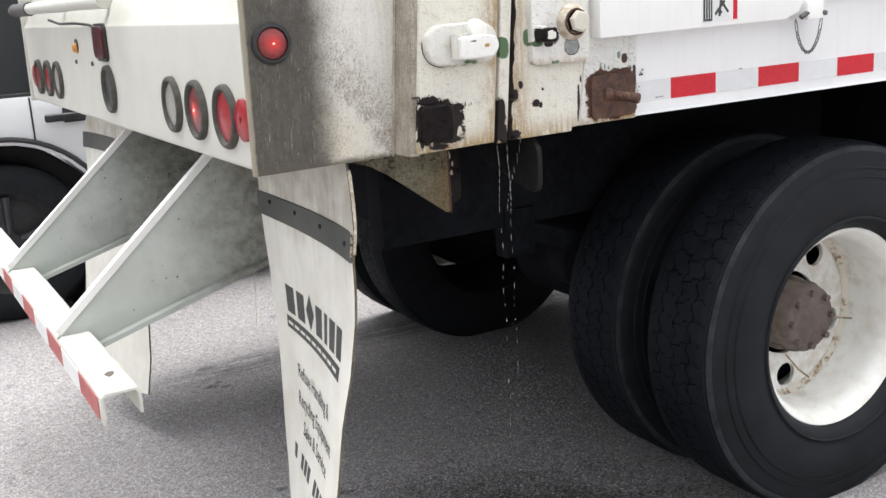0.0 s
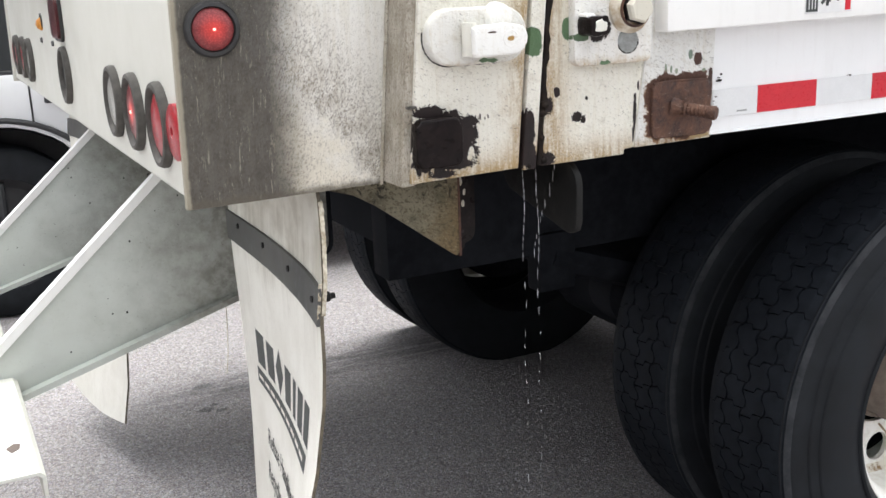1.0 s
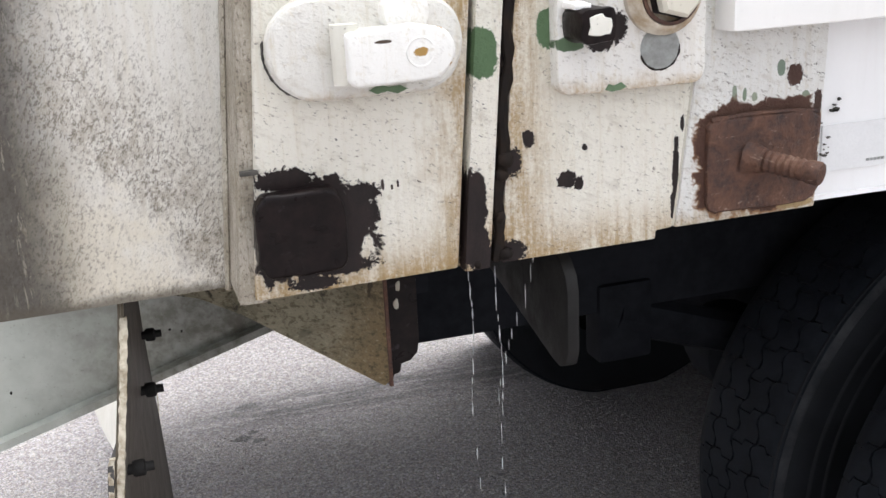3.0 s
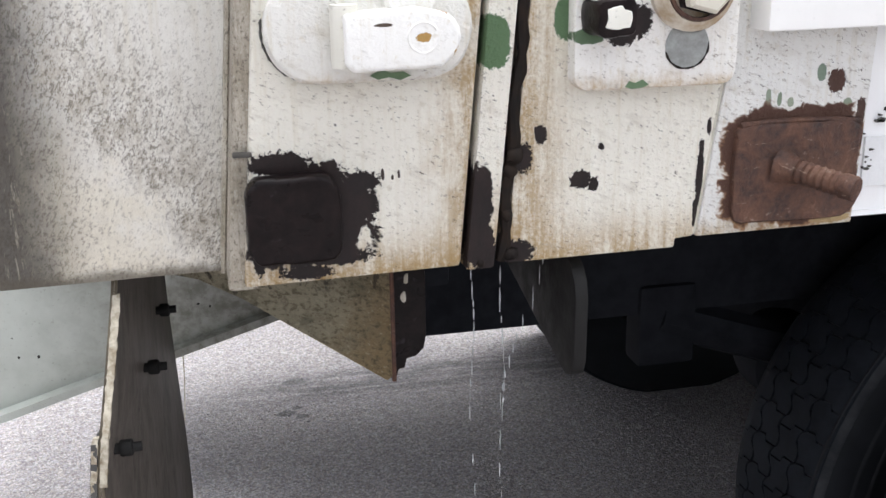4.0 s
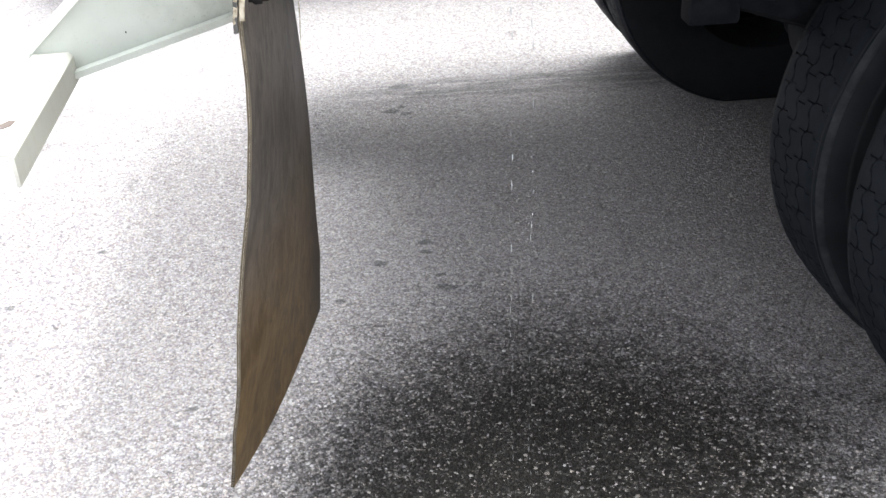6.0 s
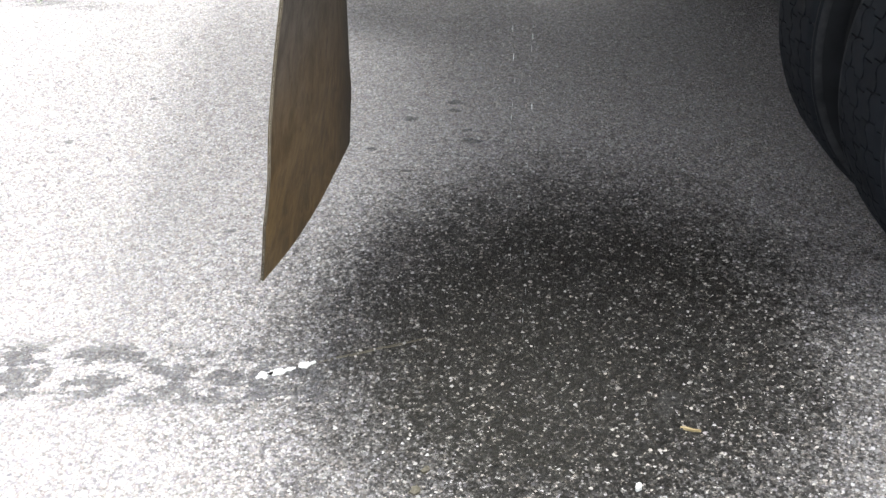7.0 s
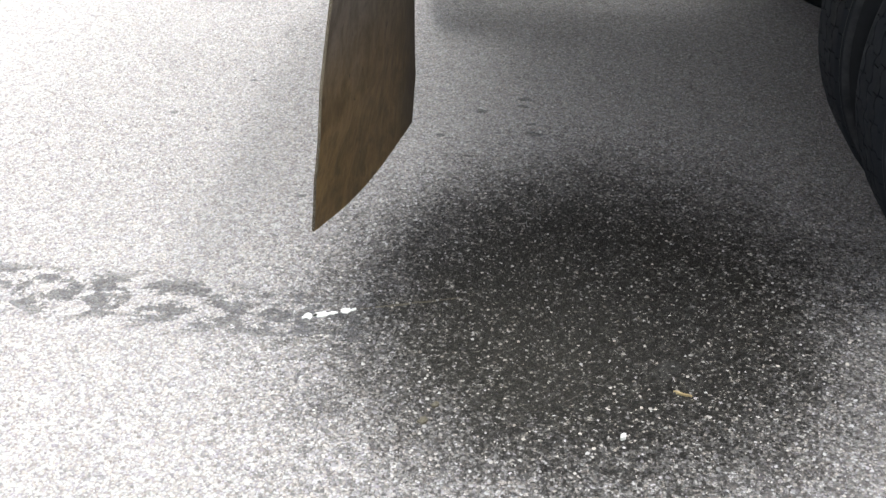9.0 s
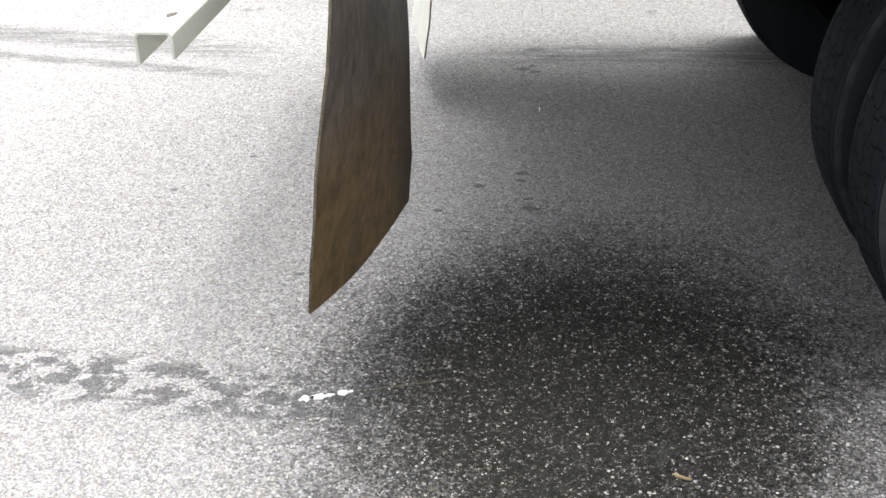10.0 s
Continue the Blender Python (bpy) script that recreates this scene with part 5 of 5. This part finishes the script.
def flap_point(u, v, off=0.0):
    """u: 0 at the outer edge, 1 at the inner; v: 0 at the top, 1 at the bottom; off: metres towards the rear."""
    zo, zi = 1.105 - v * (1.105 - 0.165), 1.105 - v * (1.105 - 0.190)
    a, b = lerp_rows(OUTER, zo), lerp_rows(INNER, zi)
    w = u
    x, y, z = a[0] + (b[0] - a[0]) * w, a[1] + (b[1] - a[1]) * w, zo + (zi - zo) * w
    belly = 0.018 * math.sin(math.pi * u) * math.sin(math.pi * min(1, v * 1.1))
    corner = -0.006 * max(0.0, 1 - u / 0.25) ** 2 * max(0, 1 - abs(v - 0.14) / 0.12)
    ripple = 0.004 * math.sin(9 * v + 3 * u)
    edge = 0.03 * max(0.0, v - 0.80) / 0.2 * math.sin(math.pi * u)
    return Vector((x + belly + corner + ripple - off, y, z - edge))


def flap_sheet(name, mat, parent, off, u0=0.0, u1=1.0, v0=0.0, v1=1.0, thick=0.006, nu=18, nv=56, label="", rag=0.0):
    bm = bmesh.new()
    lay = []
    for side in (0, 1):
        lay.append([[bm.verts.new(flap_point(u0 + (u1 - u0) * i / nu, v0 + (v1 - v0) * j / nv, off + side * thick)) for i in range(nu + 1)] for j in range(nv + 1)])
    for s, g in enumerate(lay):
        for j in range(nv):
            for i in range(nu):
                q = (g[j][i], g[j][i + 1], g[j + 1][i + 1], g[j + 1][i])
                bm.faces.new(q if s else q[::-1])
    a, b = lay
    rim = [(0, i) for i in range(nu)] + [(j, nu) for j in range(nv)] + [(nv, i) for i in range(nu, 0, -1)] + [(j, 0) for j in range(nv, 0, -1)]
    for (j, i), (j2, i2) in zip(rim, rim[1:] + rim[:1]):
        bm.faces.new((a[j][i], a[j2][i2], b[j2][i2], b[j][i])).material_index = 1 if isinstance(mat, list) else 0
    for v in bm.verts:
        v.co += rag * (0.25 * noise.noise_vector(v.co * 45) + 0.7 * noise.noise_vector(v.co * 190))
    return part(name, bm, mat, parent, label, 50)


def flap_print(name, rect, parent, mat, off=0.0087, label=""):
    """A printed shape: corners (s, v), s metres from the outer edge as seen from behind, mapped on the flap."""
    bm = bmesh.new()
    n = max(2, int(abs(rect[1] - rect[0]) / 0.02) + 1)
    top = [bm.verts.new(flap_point(rect[0] + (rect[1] - rect[0]) * k / n, rect[2], off)) for k in range(n + 1)]
    low = [bm.verts.new(flap_point(rect[0] + (rect[1] - rect[0]) * k / n, rect[3], off)) for k in range(n + 1)]
    for k in range(n):
        bm.faces.new((top[k], top[k + 1], low[k + 1], low[k]))
    return part(name, bm, mat, parent, label, 60)


def flap_text(words, parent, u_left, u_right, v_base, size):
    """Words laid on the flap; from behind they run from the inner edge to the outer."""
    cu = bpy.data.curves.new("lettering", "FONT")
    cu.body, cu.size, cu.resolution_u, cu.offset = words, 1.0, 2, 0.014
    tmp = bpy.data.objects.new("lettering_tmp", cu)
    scene.collection.objects.link(tmp)
    bpy.context.view_layer.update()
    me = bpy.data.meshes.new_from_object(tmp.evaluated_get(bpy.context.evaluated_depsgraph_get()))
    bpy.data.objects.remove(tmp)
    bm = bmesh.new()
    bm.from_mesh(me)
    bpy.data.meshes.remove(me)
    bmesh.ops.triangulate(bm, faces=bm.faces)
    far = max(v.co.x for v in bm.verts)
    for v in bm.verts:
        px, py = v.co.x, v.co.y
        v.co = flap_point(u_left + (u_right - u_left) * px / far, v_base - py * size / 0.93, 0.0088)
    return part("lettering", bm, INK, parent, "", None)


def mud_flap(parent, lettered=True):
    f = empty("mud_flap", (0, 0, 0))
    f.parent = parent
    flap_sheet("wheel_side", [FLAPB, FLAPEDGE], f, 0.003, thick=0.0025, label="brown dirty rubber side towards the wheel")
    flap_sheet("print_side", [FLAPW, FLAPEDGE], f, 0.0057, thick=0.0026, v0=0.002, v1=0.998, label="pale printed face")
    flap_sheet("strap", STRAPM, f, 0.0086, v0=0.138, v1=0.195, u0=-0.004, u1=1.0, thick=0.005, nv=3, label="dark steel clamping strap")
    flap_sheet("strap_end", CANVAS, f, 0.0085, v0=0.132, v1=0.188, u0=-0.004, u1=0.003, thick=0.0045, nu=2, nv=14, label="scraped strap end", rag=0.0016)
    flap_sheet("edge_strip", CANVAS, f, 0.0005, v0=0.022, v1=0.180, u0=-0.003, u1=0.003, thick=0.0058, nu=2, nv=60, label="frayed pale canvas edge", rag=0.0018)
    for u, v in ((0.596, 0.157), (0.333, 0.160), (0.060, 0.164), (0.860, 0.155)):
        p = flap_point(u, v)
        part("bolt", tube([p + Vector((-0.016 if v > 0.13 else -0.004, 0, 0)), p + Vector((0.0, 0, 0)), p + Vector((0.019, 0, 0))], [0.0048, 0.0048, 0.0042], 12), DARKSTEEL, f, "dark bolt through the strap", 40)
        part("nut", tube([p + Vector((0.001, 0, 0)), p + Vector((0.0030, 0, 0)), p + Vector((0.0105, 0, 0)), p + Vector((0.0120, 0, 0))], [0.0066, 0.0076, 0.0076, 0.0060], 10), DARKSTEEL, f, "", 40)
    return f


flap = mud_flap(truck)
# Printed badge as plain blocks: six uprights, a diamond, a bar below.
for a, b in ((0.83, 0.735), (0.705, 0.615), (0.475, 0.395), (0.365, 0.325), (0.298, 0.225), (0.205, 0.135)):
    flap_print("badge_block", (a, b, 0.357, 0.428), flap, INK)
dia = bmesh.new()
dv = [flap_point(u, v, 0.0088) for u, v in ((0.545, 0.343), (0.495, 0.388), (0.545, 0.434), (0.595, 0.388))]
dia.faces.new([dia.verts.new(p) for p in dv])
part("badge_diamond", dia, INK, flap, "", None)
flap_print("badge_bar", (0.85, 0.14, 0.440, 0.472), flap, INK)
for k in range(9):
    flap_print("badge_line", (0.830 - 0.074 * k, 0.772 - 0.074 * k, 0.4525, 0.4605), flap, FLAPW, 0.0093)
flap_text("Refuse Handling &", flap, 0.75, 0.25, 0.584, 0.047)
flap_text("Recycling Equipment", flap, 0.75, 0.19, 0.654, 0.047)
flap_text("Sales & Service", flap, 0.67, 0.25, 0.718, 0.047)
for k in range(11):
    if k not in (1, 5, 9):
        flap_print("number_bar", (0.80 - 0.062 * k, 0.755 - 0.062 * k, 0.768, 0.806), flap, INK)

part("loose_wire", tube([(-0.258, 0.742, 0.90), (-0.2605, 0.742, 0.80), (-0.2625, 0.741, 0.72), (-0.2665, 0.738, 0.66), (-0.274, 0.732, 0.615)], 0.0009, 6), CANVAS, truck, "thin loose wire hanging beside the flap")
# The flap of the far side, the same shape mirrored, hanging behind the far wheels.
flap2 = empty("mud_flap", (0, 0, 0))
flap2.parent = truck
keep_point = flap_point


def flap_point(u, v, off=0.0):
    p = keep_point(u, v, off)
    w = u * v * v
    return Vector((p.x - 0.03 - 0.048 * w, 2.30 - p.y - 0.04 * w, p.z + 0.01 - 0.04 * w))


flap_sheet("wheel_side", [FLAPB, FLAPEDGE], flap2, 0.003, thick=0.0025)
flap_sheet("print_side", [FLAPW, FLAPEDGE], flap2, 0.0057, thick=0.0026, v0=0.002, v1=0.998)
flap_sheet("strap", STRAPM, flap2, 0.0086, v0=0.138, v1=0.195, thick=0.005, nv=3)
for k in range(6):
    flap_print("number_bar", (0.66 + 0.05 * k, 0.69 + 0.05 * k, 0.50, 0.54), flap2, INK)
for k in range(5):
    flap_print("number_bar", (0.58 + 0.07 * k, 0.63 + 0.07 * k, 0.33, 0.37), flap2, INK)
flap_point = keep_point


# ---------------------------------------------------------------- wheels
TYRE_R, TYRE_W, AXLE_Z = 0.493, 0.262, 0.472


def tyre_parts(parent, shift):
    """A worn truck tyre about the y axis, its outer side towards -y, with zigzag blocks."""
    w, R = TYRE_W / 2, TYRE_R
    prof = [(0.266, -w + 0.052), (0.268, -w + 0.034), (0.275, -w + 0.020), (0.296, -w + 0.007), (0.335, -w), (0.385, -w + 0.002), (0.420, -w + 0.010), (0.448, -w + 0.017), (0.474, -w + 0.022), (R - 0.008, -w + 0.031), (R - 0.008, w - 0.032), (0.472, w - 0.024), (0.446, w - 0.015), (0.385, w - 0.002), (0.335, w), (0.292, w - 0.006), (0.266, w - 0.052), (0.270, 0.0), (0.266, -w + 0.052)]
    case = turned(prof, 96, False)
    for v in case.verts:
        v.co.z = max(v.co.z, 0.003 - AXLE_Z)
    tyre = part("tyre", case, RUBBER, parent, "black tyre with raised rings on its wall", 40)
    tyre.location.y = shift
    for r0, dy in ((0.405, 0.0075), (0.428, 0.0125), (0.300, 0.0045)):
        part("wall_ring", turned([(r0 - 0.004, -w + dy + 0.002), (r0 - 0.002, -w + dy - 0.004), (r0 + 0.002, -w + dy - 0.003), (r0 + 0.004, -w + dy + 0.003)], 96, False), RUBBER, parent, "", 60).location.y = shift
    part("shoulder_scuff", turned([(0.468, -w + 0.0195), (0.473, -w + 0.0195), (0.478, -w + 0.0225), (0.482, -w + 0.0245)], 96, False), DUST, parent, "pale scuffed shoulder", 60).location.y = shift
    bm = bmesh.new()
    n = 58
    ribs = [(-w + 0.026, -0.0550), (-0.0510, -0.0020), (0.0020, 0.0510), (0.0550, w - 0.026)]
    for ri, (y0, y1) in enumerate(ribs):
        for k in range(n):
            cut = 0.945
            a0, a1 = 2 * math.pi * k / n, 2 * math.pi * (k + cut) / n
            za, zb = (0.0065 if ri else 0), (0.0065 if ri < 3 else 0)
            rows = []
            for q in (0.0, 0.2, 0.4, 0.6, 0.8, 1.0):
                row = []
                ya, yb = y0, y1
                for e, yk in ((0.0, ya), (0.45, ya + 0.45 * (yb - ya)), (0.55, ya + 0.55 * (yb - ya)), (1.0, yb)):
                    drop = 0.009 * max(0, (abs(yk) - 0.055) / 0.045) ** 2
                    jag = (0.020 if 0.5 < e else 0.0) * (1 if ri % 2 else -1) + 0.012 * e
                    a = a0 + (a1 - a0) * q + jag
                    zig = max(-1.0, min(1.0, 1.7 * math.sin(a * n)))
                    yk += (za if e == 0.0 else zb if e == 1.0 else 0.0) * zig
                    for r in (R - 0.016, R - drop):
                        row.append(bm.verts.new((r * math.cos(a), yk, r * math.sin(a))))
                rows.append(row)
            for r0, r1 in zip(rows[:-1], rows[1:]):
                for e in (1, 3, 5):
                    bm.faces.new((r0[e], r0[e + 2], r1[e + 2], r1[e]))
                bm.faces.new((r0[0], r0[1], r1[1], r1[0]))
                bm.faces.new((r0[6], r1[6], r1[7], r0[7]))
            for r in (rows[0], rows[-1]):
                for e in (0, 2, 4):
                    bm.faces.new((r[e], r[e + 2], r[e + 3], r[e + 1]))
    for v in bm.verts:
        v.co.z = max(v.co.z, 0.001 - AXLE_Z)
    part("tread", bm, TREADM, parent, "zigzag tread blocks", None).location.y = shift


def disc_with_holes(r_in, r_out, y, holes, ring, rad):
    bm = bmesh.new()

    def loop(pts):
        vs = [bm.verts.new(p) for p in pts]
        return [bm.edges.new((vs[i], vs[(i + 1) % len(vs)])) for i in range(len(vs))]

    def circle(cx, cz, r, n):
        return [(cx + r * math.cos(2 * math.pi * k / n), y, cz + r * math.sin(2 * math.pi * k / n)) for k in range(n)]

    edges = loop(circle(0, 0, r_out, 64)) + loop(circle(0, 0, r_in, 40))
    for h in range(holes):
        a = 2 * math.pi * h / holes - 0.31
        edges += loop(circle(ring * math.cos(a), ring * math.sin(a), rad, 20))
    bmesh.ops.triangle_fill(bm, edges=edges, use_beauty=True, normal=(0, -1, 0))
    ext = bmesh.ops.extrude_face_region(bm, geom=bm.faces[:])
    bmesh.ops.translate(bm, verts=[v for v in ext["geom"] if isinstance(v, bmesh.types.BMVert)], vec=(0, 0.012, 0))
    return bm


def wheel_pair(name, at, mirror):
    """Twin wheels: outer one dished deep, its disc far in, with a rusty hub."""
    wv = empty(name, at)
    wv.parent = truck
    for shift in (TYRE_W / 2 - 0.021, TYRE_W * 1.5 + 0.058):
        tyre_parts(wv, shift)
    rim = turned([(0.262, 0.028), (0.2685, 0.022), (0.270, 0.016), (0.266, 0.013), (0.259, 0.016), (0.252, 0.026), (0.244, 0.040), (0.236, 0.060), (0.240, 0.090), (0.240, 0.130), (0.240, 0.160), (0.239, 0.175), (0.238, 0.200), (0.238, 0.26)], 96, False)
    part("rim", rim, RIMW, wv, "white painted steel rim, rust-streaked inside", 50)
    part("disc", disc_with_holes(0.118, 0.242, 0.194, 5, 0.183, 0.034), RIMW, wv, "white wheel disc with round hand holes", 40)
    part("rust_ring", turned([(0.2395, 0.180), (0.233, 0.188), (0.223, 0.1925)], 96, False), RIMRUST, wv, "rusty line where disc meets rim", 60)
    hub = turned([(0.090, 0.235), (0.106, 0.200), (0.105, 0.188), (0.098, 0.180), (0.096, 0.140), (0.092, 0.118), (0.084, 0.110), (0.0, 0.108)], 36, False)
    part("hub", hub, HUBM, wv, "rusty brown hub", 40)
    for k in range(10):
        a = 2 * math.pi * (k + 0.4) / 10
        part("wheel_nut", tube([(0.094 * math.cos(a), 0.188, 0.094 * math.sin(a)), (0.094 * math.cos(a), 0.160, 0.094 * math.sin(a)), (0.094 * math.cos(a), 0.146, 0.094 * math.sin(a))], [0.012, 0.012, 0.008], 6), HUBM, wv, "", None)
    for k in range(8):
        a = 2 * math.pi * k / 8
        part("hub_bolt", tube([(0.074 * math.cos(a), 0.112, 0.074 * math.sin(a)), (0.074 * math.cos(a), 0.096, 0.074 * math.sin(a))], 0.010, 6), HUBM, wv, "", None)
    part("drum", turned([(0.20, 0.23), (0.205, 0.40), (0.20, 0.42), (0.0, 0.42)], 32, False), BLACK, wv)
    part("valve_stem", tube([(0.085, 0.165, -0.03), (0.15, 0.150, -0.035), (0.185, 0.125, -0.04)], 0.003, 6), RUSTLINE, wv, "thin valve stem")
    part("valve_stem", tube([(-0.02, 0.175, -0.115), (0.02, 0.165, -0.165), (0.045, 0.15, -0.19)], 0.0025, 6), RUSTLINE, wv, "thin valve stem")
    if mirror:
        wv.rotation_euler = (0, 0, math.pi)
    return wv


wheel_pair("twin_wheel", (1.104, 0.098, AXLE_Z), False)
wheel_pair("twin_wheel", (1.125, WIDE - 0.098, AXLE_Z), True)
for yw, mirror in ((0.098, False), (WIDE - 0.098, True)):
    wheel_pair("twin_wheel", (2.42, yw, AXLE_Z), mirror)
part("axle_tube", tube([(2.42, 0.35, 0.46), (2.42, 1.0, 0.46), (2.42, 1.15, 0.46), (2.42, 1.4, 0.46), (2.42, 1.55, 0.46), (2.42, 2.20, 0.46)], [0.075, 0.08, 0.16, 0.16, 0.08, 0.075], 20), BLACK, truck)

# ---------------------------------------------------------------- dripping water
def drip(xd, yd, top, low, seed, drift=0.0):
    """A thin falling thread that breaks into beads."""
    rng = random.Random(seed)
    d = tagged(empty("water_drip", (xd, yd, low)), "thin thread of water falling in beads from the truck joint", "water", "water drips")
    z = top
    while z > low:
        ln = rng.uniform(0.006, 0.022) if z > top - 0.15 else rng.uniform(0.004, 0.014)
        r = rng.uniform(0.0004, 0.0008)
        wob = 0.002 * math.sin(z * 40 + seed) - drift * (top - z)
        part("bead", tube([(wob, 0, z - low), (wob, 0, z - ln * 0.5 - low), (wob, 0, z - ln - low)], [r * 0.35, r, r * 0.4], 6), WATER, d, "", None)
        z -= ln + (rng.uniform(0.0, 0.004) if z > top - 0.12 else rng.uniform(0.006, 0.035))
    return d


drip(0.0004, 0.008, 1.106, 0.25, 3)
drip(0.028, 0.014, 1.104, 0.10, 5)
drip(0.066, 0.030, 1.106, 0.97, 8, 0.28)

# ---------------------------------------------------------------- small things on the ground
def ragged(name, cx, cy, length, wide, turn, mat, label, category, seed, thick=0.0016, n=22, group=""):
    rng = random.Random(seed)
    bm = bmesh.new()
    pts = []
    for k in range(n):
        a = 2 * math.pi * k / n
        s = rng.uniform(0.3, 1.2)
        px, py = length * math.cos(a) * (0.65 + 0.35 * s), wide * math.sin(a) * s
        pts.append((cx + px * math.cos(turn) - py * math.sin(turn), cy + px * math.sin(turn) + py * math.cos(turn)))
    top = [bm.verts.new((a, b, min(0.003, thick * 2) + thick)) for a, b in pts]
    bot = [bm.verts.new((a, b, -0.001)) for a, b in pts]
    bm.faces.new(top)
    for k in range(n):
        bm.faces.new((bot[k], bot[(k + 1) % n], top[(k + 1) % n], top[k]))
    return tagged(finish(bm, name, mat), label, category, group)


for k, (sx, sy, ln, wd, tn) in enumerate(((-0.430, 0.0695, 0.018, 0.010, 0.35), (-0.407, 0.0765, 0.022, 0.0085, 0.25), (-0.384, 0.083, 0.010, 0.007, 0.5), (-0.360, 0.093, 0.013, 0.010, 0.6), (-0.345, 0.099, 0.006, 0.005, 0.2))):
    ragged("white_scrap", sx, sy, ln, wd, tn, SCUFF, "torn white scrap stuck on wet asphalt", "litter", 40 + k, group="white scraps", n=15, thick=0.0008)
ragged("scrape_mark", -0.235, 0.128, 0.11, 0.0035, 0.27, SCRAPE, "faint pale scrape along the wet asphalt", "mark", 31, 0.0004, 40)
ragged("dry_leaf", 0.295, -0.120, 0.017, 0.0028, -0.35, TWIG, "dry yellow leaf lying on the wet asphalt", "leaf", 2, n=12)
ragged("leaf_crumb", -0.150, -0.182, 0.009, 0.007, 0.4, SCRAPE, "tan crumb of dead leaf on the wet asphalt", "leaf", 12, n=11, group="leaf crumbs")
ragged("leaf_crumb", -0.168, -0.225, 0.011, 0.008, 1.2, SCRAPE, "tan crumb of dead leaf on the wet asphalt", "leaf", 15, n=11, group="leaf crumbs")
ragged("pale_stone", 0.182, -0.243, 0.008, 0.006, 0.8, SCUFF, "pale small stone on the asphalt", "stone", 6, 0.004, 9)


# ---------------------------------------------------------------- parked car beyond the truck
def parked_car():
    car = tagged(empty("parked_car", (0.9, 4.3, 0)), "white parked car with black wheel-arch trim and tinted windows", "car")
    c = Vector((0.9, 4.3, 0))

    def local(bm):
        bmesh.ops.translate(bm, verts=bm.verts, vec=-c)
        return bm

    sideY = 3.44
    wx, wz, ar = -0.50, 0.375, 0.465
    # Lower side with the two arches cut out, drawn as an outline.
    line = [(-1.45, 0.42)] + [(-1.50, 0.62), (-1.46, 0.98), (-1.30, 1.06), (2.35, 1.03), (3.25, 0.92), (3.32, 0.60), (3.28, 0.35)]
    fx = 2.28
    line += [(fx + ar, 0.30)] + arc(fx, wz, ar, 0, 180, 18)[1:] + [(fx - ar, 0.27), (wx + ar, 0.27)] + arc(wx, wz, ar, 0, 180, 18)[1:] + [(wx - ar, 0.36)]
    part("body_side", local(prism(line, sideY, sideY + 1.76, 0.012, 2)), CARW, car, "white painted body")
    cab = bmesh.new()
    low = [(-1.34, 1.05), (2.05, 1.03)]
    top = [(-1.15, 1.66), (1.20, 1.66)]
    q = []
    for (xa, za), yy in ((low[0], 0.03), (low[1], 0.03), (top[1], 0.18), (top[0], 0.18)):
        q.append((cab.verts.new((xa, sideY + yy, za)), cab.verts.new((xa, sideY + 1.76 - yy, za))))
    cab.faces.new([v[0] for v in q])
    cab.faces.new([v[1] for v in q][::-1])
    for k in range(4):
        cab.faces.new((q[k][0], q[k][1], q[(k + 1) % 4][1], q[(k + 1) % 4][0]))
    part("cabin", local(bevel(cab, 0.03, 3)), GLASSD, car, "dark tinted windows")
    part("roof", local(box(-1.12, 1.18, sideY + 0.17, sideY + 1.59, 1.63, 1.69, 0.02)), CARW, car)
    part("window_moulding", local(box(-1.36, 2.02, sideY + 0.004, sideY + 0.035, 1.046, 1.066, 0.004)), CARTRIM, car, "black window moulding")
    for px in (-0.335, 0.75):
        part("door_gap", local(box(px - 0.004, px + 0.004, sideY - 0.003, sideY + 0.004, 0.42 if px > 0 else 0.84, 1.045)), CARTRIM, car)
    part("door_handle", local(box(-0.285, -0.085, sideY - 0.045, sideY - 0.018, 0.925, 0.962, 0.012, 3)), CARTRIM, car, "black door handle")
    part("handle_cup", local(box(-0.20, -0.07, sideY - 0.02, sideY + 0.002, 0.915, 0.985, 0.008)), CARTRIM, car)
    for hx in (wx, fx):
        part("arch_trim", local(tube([(px, sideY - 0.004, pz) for px, pz in arc(hx, wz, ar + 0.028, -8, 188, 28)], 0.012, 8)), CARTRIM, car, "thin black arch moulding")
        part("arch_liner", local(turned([(ar - 0.01, 0.0), (ar - 0.01, 0.30), (0.0, 0.30)], 36, False, m=pose(hx, sideY + 0.02, wz))), CARTRIM, car)
        wv = empty("wheel", Vector((hx, sideY + 0.05, wz)) - c)
        wv.parent = car
        part("tyre", turned([(0.24, 0.0), (0.29, -0.012), (0.345, 0.0), (0.368, 0.022), (0.372, 0.06), (0.372, 0.16), (0.36, 0.2), (0.24, 0.2)], 56, False), RUBBER, wv, "black car tyre", 40)
        part("rim", turned([(0.24, 0.0), (0.235, 0.01), (0.22, 0.03), (0.20, 0.05), (0.06, 0.03), (0.05, 0.01), (0.0, 0.008)], 40, False), CARTRIM, wv)
        for k in range(5):
            a = 2 * math.pi * k / 5 + 0.3
            part("spoke", tube([(0.05 * math.cos(a), 0.008, 0.05 * math.sin(a)), (0.22 * math.cos(a), 0.012, 0.22 * math.sin(a))], 0.018, 8), CHROME, wv, "grey alloy spoke")
    return car


parked_car()
